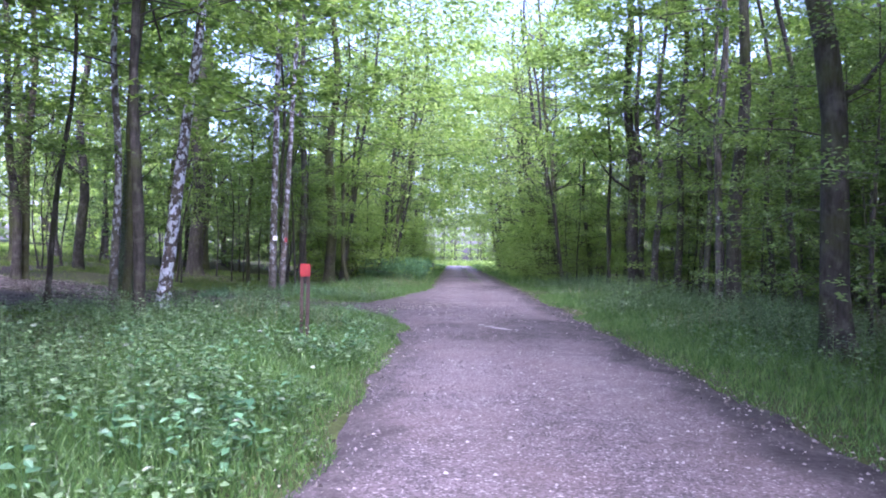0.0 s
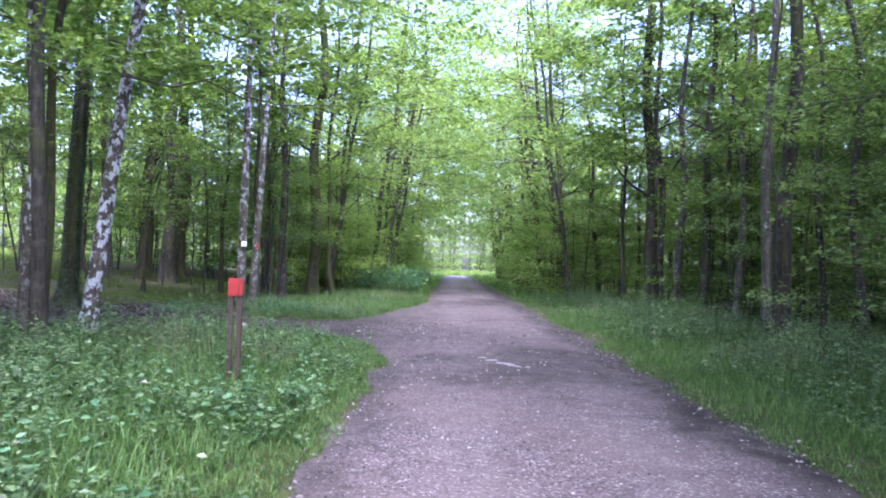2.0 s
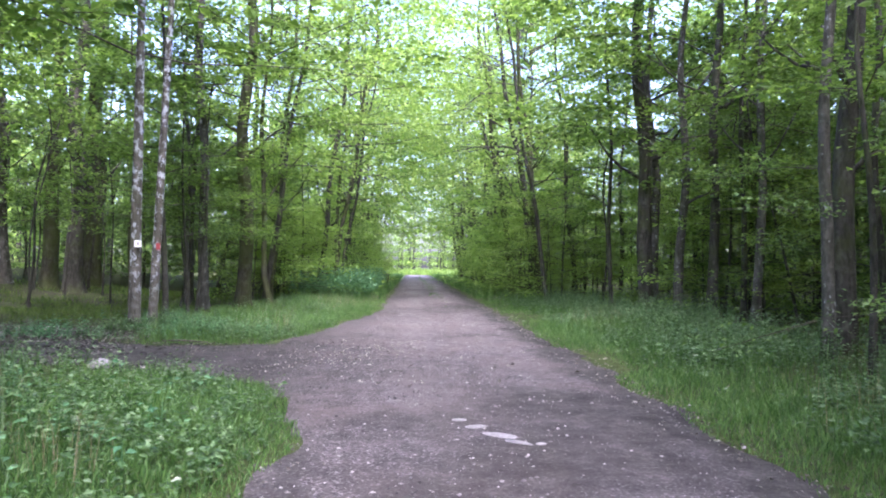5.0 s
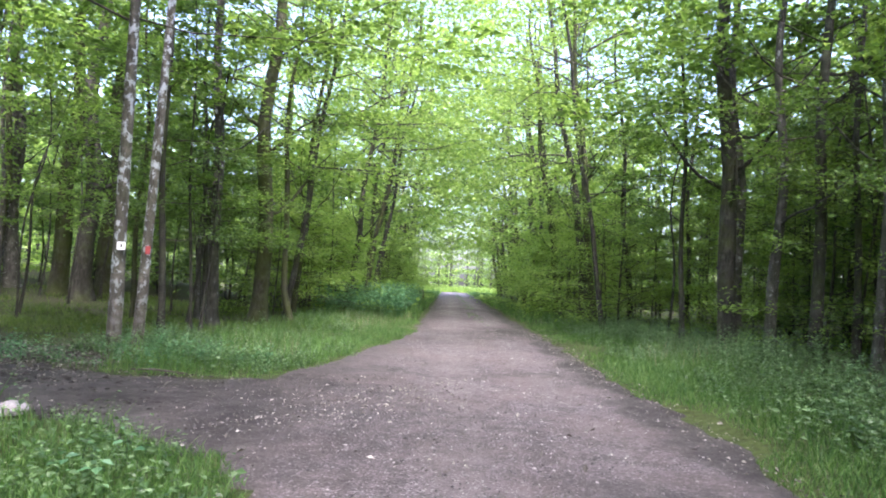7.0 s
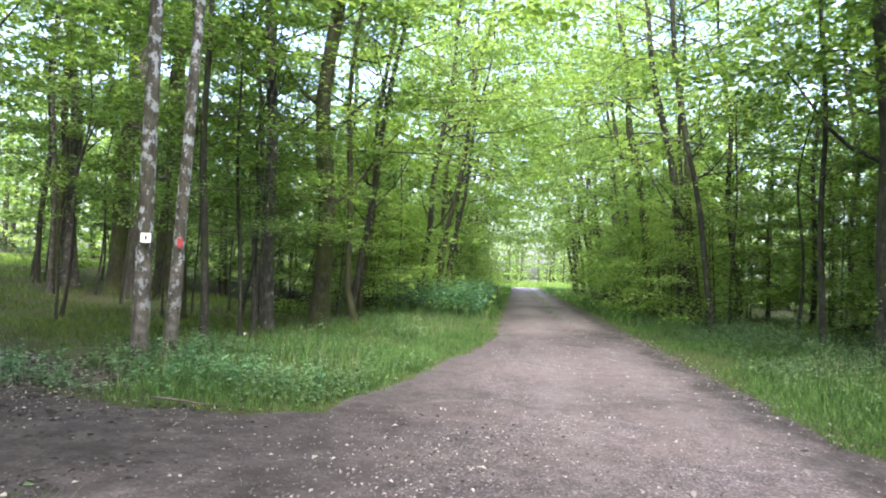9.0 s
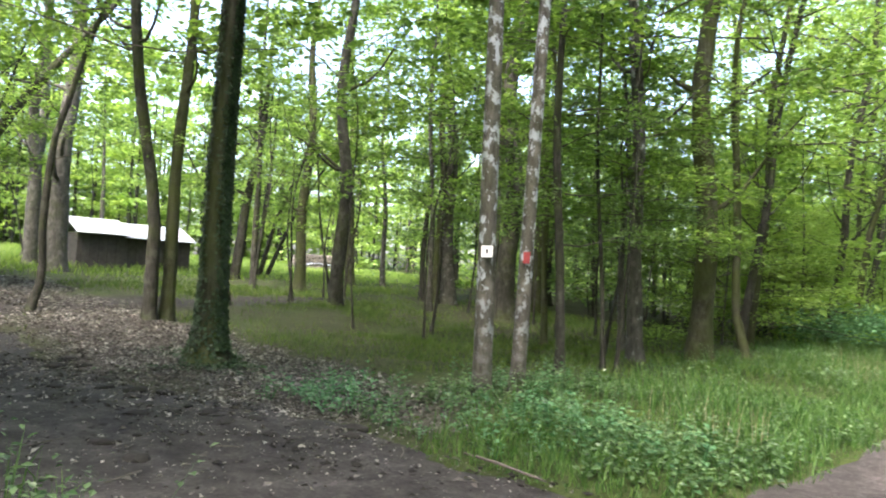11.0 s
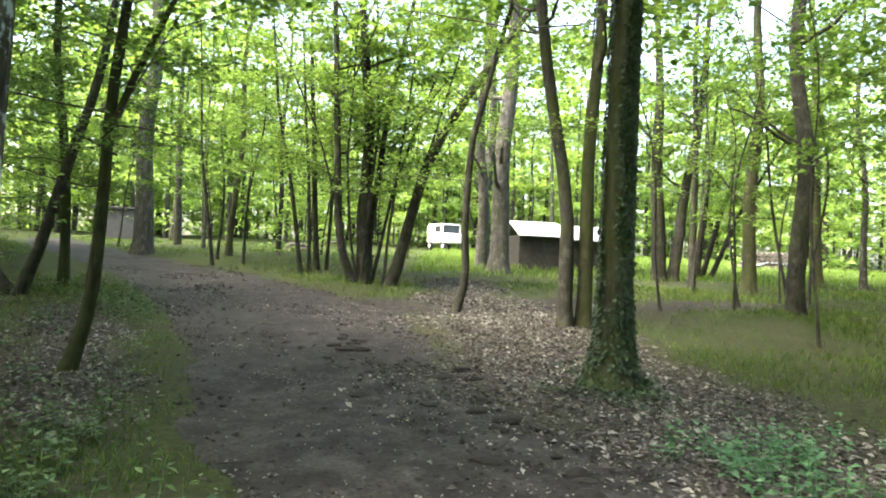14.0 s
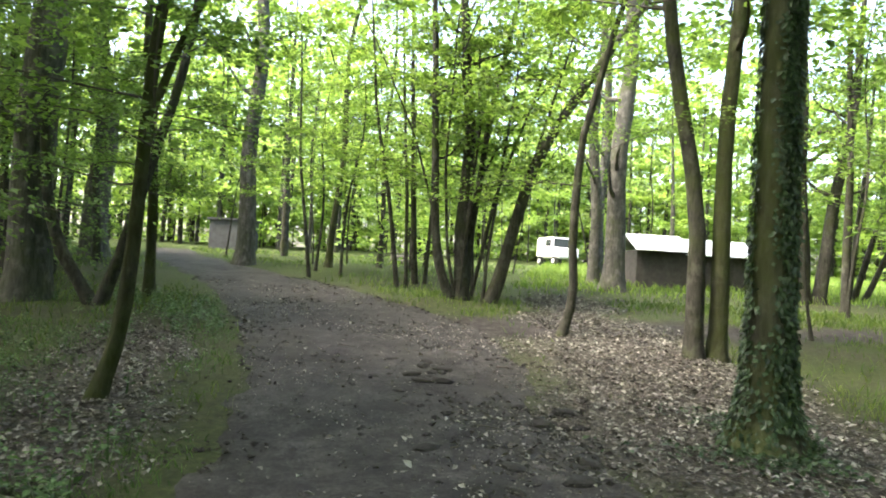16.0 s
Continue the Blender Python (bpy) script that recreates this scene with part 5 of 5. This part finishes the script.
v, f = herbs(rng, at, rng.uniform(0.35, 0.9, len(at)), 14, 0.085)
tagged(new("tall_herbs", mesh_of("tall_herbs", v, f, M_HERB)), "tall dark green herbs and brambles at the wood edge", "undergrowth", kind="stuff")
at = scatter(rng, 1500, -9.0, -3.2, 21.8, 26.5, lambda x, y: (off_way(x, y) > 0.15) * np.clip(0.15 + 0.7 * wave(x, y, 1.5, 3), 0.05, 1) * np.clip(1.2 - (y - 22) / 4, 0, 1))
v, f = herbs(rng, at, rng.uniform(0.12, 0.45, len(at)), 9, 0.1)
tagged(new("nettle_patch", mesh_of("nettle_patch", v, f, M_NETTLE)), "low blue-green nettles before the birches", "undergrowth", kind="stuff")
at = scatter(rng, 900, -5.5, -1.2, 3, 17, lambda x, y: (off_way(x, y) > 0.3) * np.clip(0.12 + 0.6 * wave(x, y, 1.9, 5), 0.04, 1))
v, f = herbs(rng, at, rng.uniform(0.2, 0.5, len(at)), 7, 0.12)
tagged(new("dock_leaves", mesh_of("dock_leaves", v, f, M_NETTLE)), "large soft leaves among the verge herbs", "undergrowth", kind="stuff")
at = scatter(rng, 900, -6.5, -2.6, 40, 60, lambda x, y: (off_road(x, y) > 0.8) * 1.0)
v, f = herbs(rng, at, rng.uniform(0.7, 1.5, len(at)), 14, 0.2)
tagged(new("nettle_bank", mesh_of("nettle_bank", v, f, M_NETTLE)), "tall pale blue-green nettles beside the road", "undergrowth", kind="stuff")

# low shaded herbs south of the side path
at = scatter(rng, 5200, -22, -7.5, 8.5, 18.5, lambda x, y: (off_way(x, y) > 0.25) * (y < 17.5) * np.clip(0.3 + 0.9 * wave(x, y, 0.8, 9), 0.02, 1) * (1 - 0.8 * litter_amount(x, y)))
v, f = herbs(rng, at, rng.uniform(0.1, 0.36, len(at)), 9, 0.085)
tagged(new("shade_herbs", mesh_of("shade_herbs", v, f, M_HERB)), "low blue-green herbs in the shade beside the path", "undergrowth", kind="stuff")

# dead leaves
at = scatter(rng, 170000, -27, -4, 13, 29, lambda x, y: litter_amount(x, y) * 0.9 + 0.04 * (along(PATH, x, y) < 0))
at = np.concatenate([at, scatter(rng, 5000, -24, 5, 12, 24, lambda x, y: (along(PATH, x, y) < 0) * 0.35)])
at[:, 2] += 0.025
tipd = rng.normal(size=at.shape) * [1, 1, 0.25]
ln = 0.026 + 0.085 * rng.random(len(at)) ** 2.2
v, f = leaves(at, tipd, np.array([0, 0, 1.0]) + rng.normal(size=at.shape) * 0.35, ln, ln * 0.6, 0.3)
tagged(new("leaf_litter", mesh_of("leaf_litter", v, f, M_LITTER)), "dry pale brown dead leaves on the ground", "leaf litter", kind="stuff")

at = scatter(rng, 26000, -22, 0, 15.5, 23.5, lambda x, y: (along(PATH, x, y) < 0.1) * np.clip(0.35 + 0.8 * wave(x, y, 1.1, 3) + 0.4 * wave(x, y, 3.0, 6), 0.05, 1))
at[:, 2] = land(at[:, 0], at[:, 1]) + 0.035
ln = 0.014 + 0.04 * rng.random(len(at)) ** 2
v, f = leaves(at, rng.normal(size=at.shape) * [1, 1, 0.3], np.array([0, 0, 1.0]) + rng.normal(size=at.shape) * 0.4, ln, ln * 0.7, 0.4)
tagged(new("leaf_crumbs", mesh_of("leaf_crumbs", v, f, M_LITTER)), "crumbs of bark and dead leaves on the path", "leaf litter", kind="stuff")

n = 2600
ey = 3 + 32 * rng.random(n)
eu = np.where(rng.random(n) < 0.7, 1.0, -1.0) * (2.0 + rng.normal(size=n) * 0.2)
ok = (eu > 0) | (ey < 13.5)
at = np.stack([road_middle(ey) + eu, ey, np.full(n, 0.03)], 1)[ok]
at[:, 2] += 0.02 * rng.random(len(at))
ln = 0.014 + 0.045 * rng.random(len(at)) ** 2
v, f = leaves(at, rng.normal(size=at.shape) * [1, 1, 0.3], np.array([0, 0, 1.0]) + rng.normal(size=at.shape) * 0.4, ln, ln * 0.65, 0.4)
tagged(new("road_edge_litter", mesh_of("road_edge_litter", v, f, M_LITTER)), "dead leaves and bark crumbs along the road edges", "leaf litter", kind="stuff")

# coarse gravel where the side path leaves the road
M_COARSE = leaf_material("coarse_gravel", (0.025, 0.022, 0.024), (0.07, 0.063, 0.066), (0.2, 0.19, 0.19), 0.0, 0.8)
at = scatter(rng, 42000, -7.5, 1.6, 7, 22, lambda x, y: (off_way(x, y) < -0.05) * np.clip((1.2 - np.abs(x + 2.4) / 4.2), 0, 1) * np.clip(0.55 + 0.7 * wave(x, y, 0.9, 7), 0.1, 1))
n = len(at)
size = 0.005 + 0.014 * rng.random(n) ** 2.5
ru = at[:, 0] - road_middle(at[:, 1])
on_road = 0.03 - 0.006 * np.minimum(ru ** 2, 4.6) - 0.012 * np.exp(-((np.abs(ru - 0.1) - 0.85) / 0.3) ** 2)
at[:, 2] = np.where(ru > -3.0, on_road, land(at[:, 0], at[:, 1]) + 0.02) + size * 0.3
gem = np.array([(1, 0.1, 0), (-0.9, -0.2, 0.1), (0.15, 0.8, 0.1), (-0.1, -0.9, -0.1), (0.1, 0, 0.6), (0, 0.1, -0.6)])
turn = rng.uniform(0, 6.283, n)
cs, sn = np.cos(turn)[:, None], np.sin(turn)[:, None]
gx6, gy6, gz6 = gem[None, :, 0], gem[None, :, 1], gem[None, :, 2]
v = at[:, None, :] + size[:, None, None] * np.stack([gx6 * cs - gy6 * sn, gx6 * sn + gy6 * cs, gz6 + 0 * cs], -1)
f = np.array([(0, 2, 4), (2, 1, 4), (1, 3, 4), (3, 0, 4), (2, 0, 5), (1, 2, 5), (3, 1, 5), (0, 3, 5)])
f = (f[None] + 6 * np.arange(n)[:, None, None]).reshape(-1, 3)
tagged(new("coarse_gravel", mesh_of("coarse_gravel", v.reshape(-1, 3), f, M_COARSE)), "coarse dark and pale gravel scattered over the road fork", "gravel", kind="stuff")

# lumps of trodden earth along the path
n = 5200
ps_i = rng.integers(20, 150, n)
side = np.where(rng.random(n) < 0.6, rng.choice([-0.95, 0.9, 0.3, -0.35], n) + rng.normal(size=n) * 0.1, rng.uniform(-1, 1, n))
lx = pc[ps_i, 0] - pn[ps_i, 1] * side * pc[ps_i, 2] + rng.normal(size=n) * 0.1
ly = pc[ps_i, 1] + pn[ps_i, 0] * side * pc[ps_i, 2] + rng.normal(size=n) * 0.1
ok = (lx < -3.6) & (np.clip(0.4 + 0.9 * wave(lx, ly, 1.7, 12), 0.05, 1) > rng.random(n))
lx, ly = lx[ok], ly[ok]
n = len(lx)
size = 0.012 + 0.05 * rng.random(n) ** 3
lump = rng.normal(size=(n, 6, 3)) * 0.16 + gem[None]
v = np.stack([lx, ly, land(lx, ly) + 0.022], 1)[:, None] + lump * size[:, None, None] * [1.2, 1.0, 0.7]
f = np.array([(0, 2, 4), (2, 1, 4), (1, 3, 4), (3, 0, 4), (2, 0, 5), (1, 2, 5), (3, 1, 5), (0, 3, 5)])
f = (f[None] + 6 * np.arange(n)[:, None, None]).reshape(-1, 3)
tagged(new("earth_lumps", mesh_of("earth_lumps", v.reshape(-1, 3), f, M_CLOD)), "lumps of dark trodden earth on the path", "earth", kind="stuff")

# loose stones of the road
M_STONE = leaf_material("pale_stone", (0.05, 0.042, 0.042), (0.12, 0.107, 0.108), (0.33, 0.31, 0.305), 0.0, 0.7)
n = 9000
sy = 3 + 34 * rng.random(n) ** 1.4
sx = road_middle(sy) + rng.uniform(-2.1, 2.1, n)
size = 0.005 + 0.017 * rng.random(n) ** 4
ru = sx - road_middle(sy)
sz = 0.03 - 0.006 * ru ** 2 - 0.012 * np.exp(-((np.abs(ru - 0.1) - 0.85) / 0.3) ** 2) + size * 0.25
octa = np.array([(1, 0, 0), (-1, 0, 0), (0, 1, 0), (0, -1, 0), (0, 0, 0.6), (0, 0, -0.6)])
otri = np.array([(0, 2, 4), (2, 1, 4), (1, 3, 4), (3, 0, 4), (2, 0, 5), (1, 2, 5), (3, 1, 5), (0, 3, 5)])
v = np.stack([sx, sy, sz], 1)[:, None] + octa[None] * size[:, None, None] * rng.uniform(0.6, 1.4, (n, 6, 1))
f = (np.arange(n)[:, None, None] * 6 + otri[None]).reshape(-1, 3)
tagged(new("loose_stones", mesh_of("loose_stones", v.reshape(-1, 3), f, M_STONE)), "small pale loose stones on the gravel", "gravel", kind="stuff")

# ---- ivy on the mossy oak ----
rng = np.random.default_rng(31)
n = 8400
h = np.concatenate([rng.random(n // 7) ** 2 * 1.2, rng.uniform(0.3, 9, n - n // 7)])
a = np.where(np.arange(n) < n // 7, rng.uniform(0, 6.28, n), rng.choice([-2.0, -1.8, -0.2, 0.0, 0.15, 0.3, 2.4], n) + rng.normal(size=n) * 0.24 + 0.15 * np.sin(h * 1.3))
r = 0.235 * (1 - 0.045 * h) * (1 + 1.25 * np.exp(-h / 0.34)) + 0.02
out = np.stack([np.cos(a), np.sin(a), np.zeros(n)], 1)
p = out * r[:, None] + np.stack([0.16 * h / 5.5, -0.03 * h / 5.5, h], 1)
ln = rng.uniform(0.04, 0.08, n)
v, f = leaves(p, np.array([0, 0, -1.0]) + out * 0.45 + rng.normal(size=p.shape) * 0.35, out + rng.normal(size=p.shape) * 0.3 + [0, 0, 0.5], ln, ln * 0.85, 0.15)
under("ivy", mesh_of("ivy", v, f, M_IVY), IVY_TREE, None, "dark green climbing ivy leaves")
n = 1500
a, d = rng.uniform(0, 6.283, n), 0.45 + np.abs(rng.normal(size=n)) * 0.55
at = np.stack([-11.95 + d * np.cos(a), 23.5 + d * np.sin(a), np.zeros(n)], 1)
at = at[wave(at[:, 0], at[:, 1], 2.6, 4) > -0.15]
at[:, 2] = land(at[:, 0], at[:, 1]) + 0.06 + 0.05 * rng.random(len(at))
ln = rng.uniform(0.04, 0.08, len(at))
v, f = leaves(at, rng.normal(size=at.shape) * [1, 1, 0.2], np.array([0, 0, 1.0]) + rng.normal(size=at.shape) * 0.35, ln, ln * 0.85, 0.15)
tagged(new("ground_ivy", mesh_of("ground_ivy", v, f, M_IVY)), "dark ivy leaves creeping round the oak foot", "undergrowth", kind="stuff")
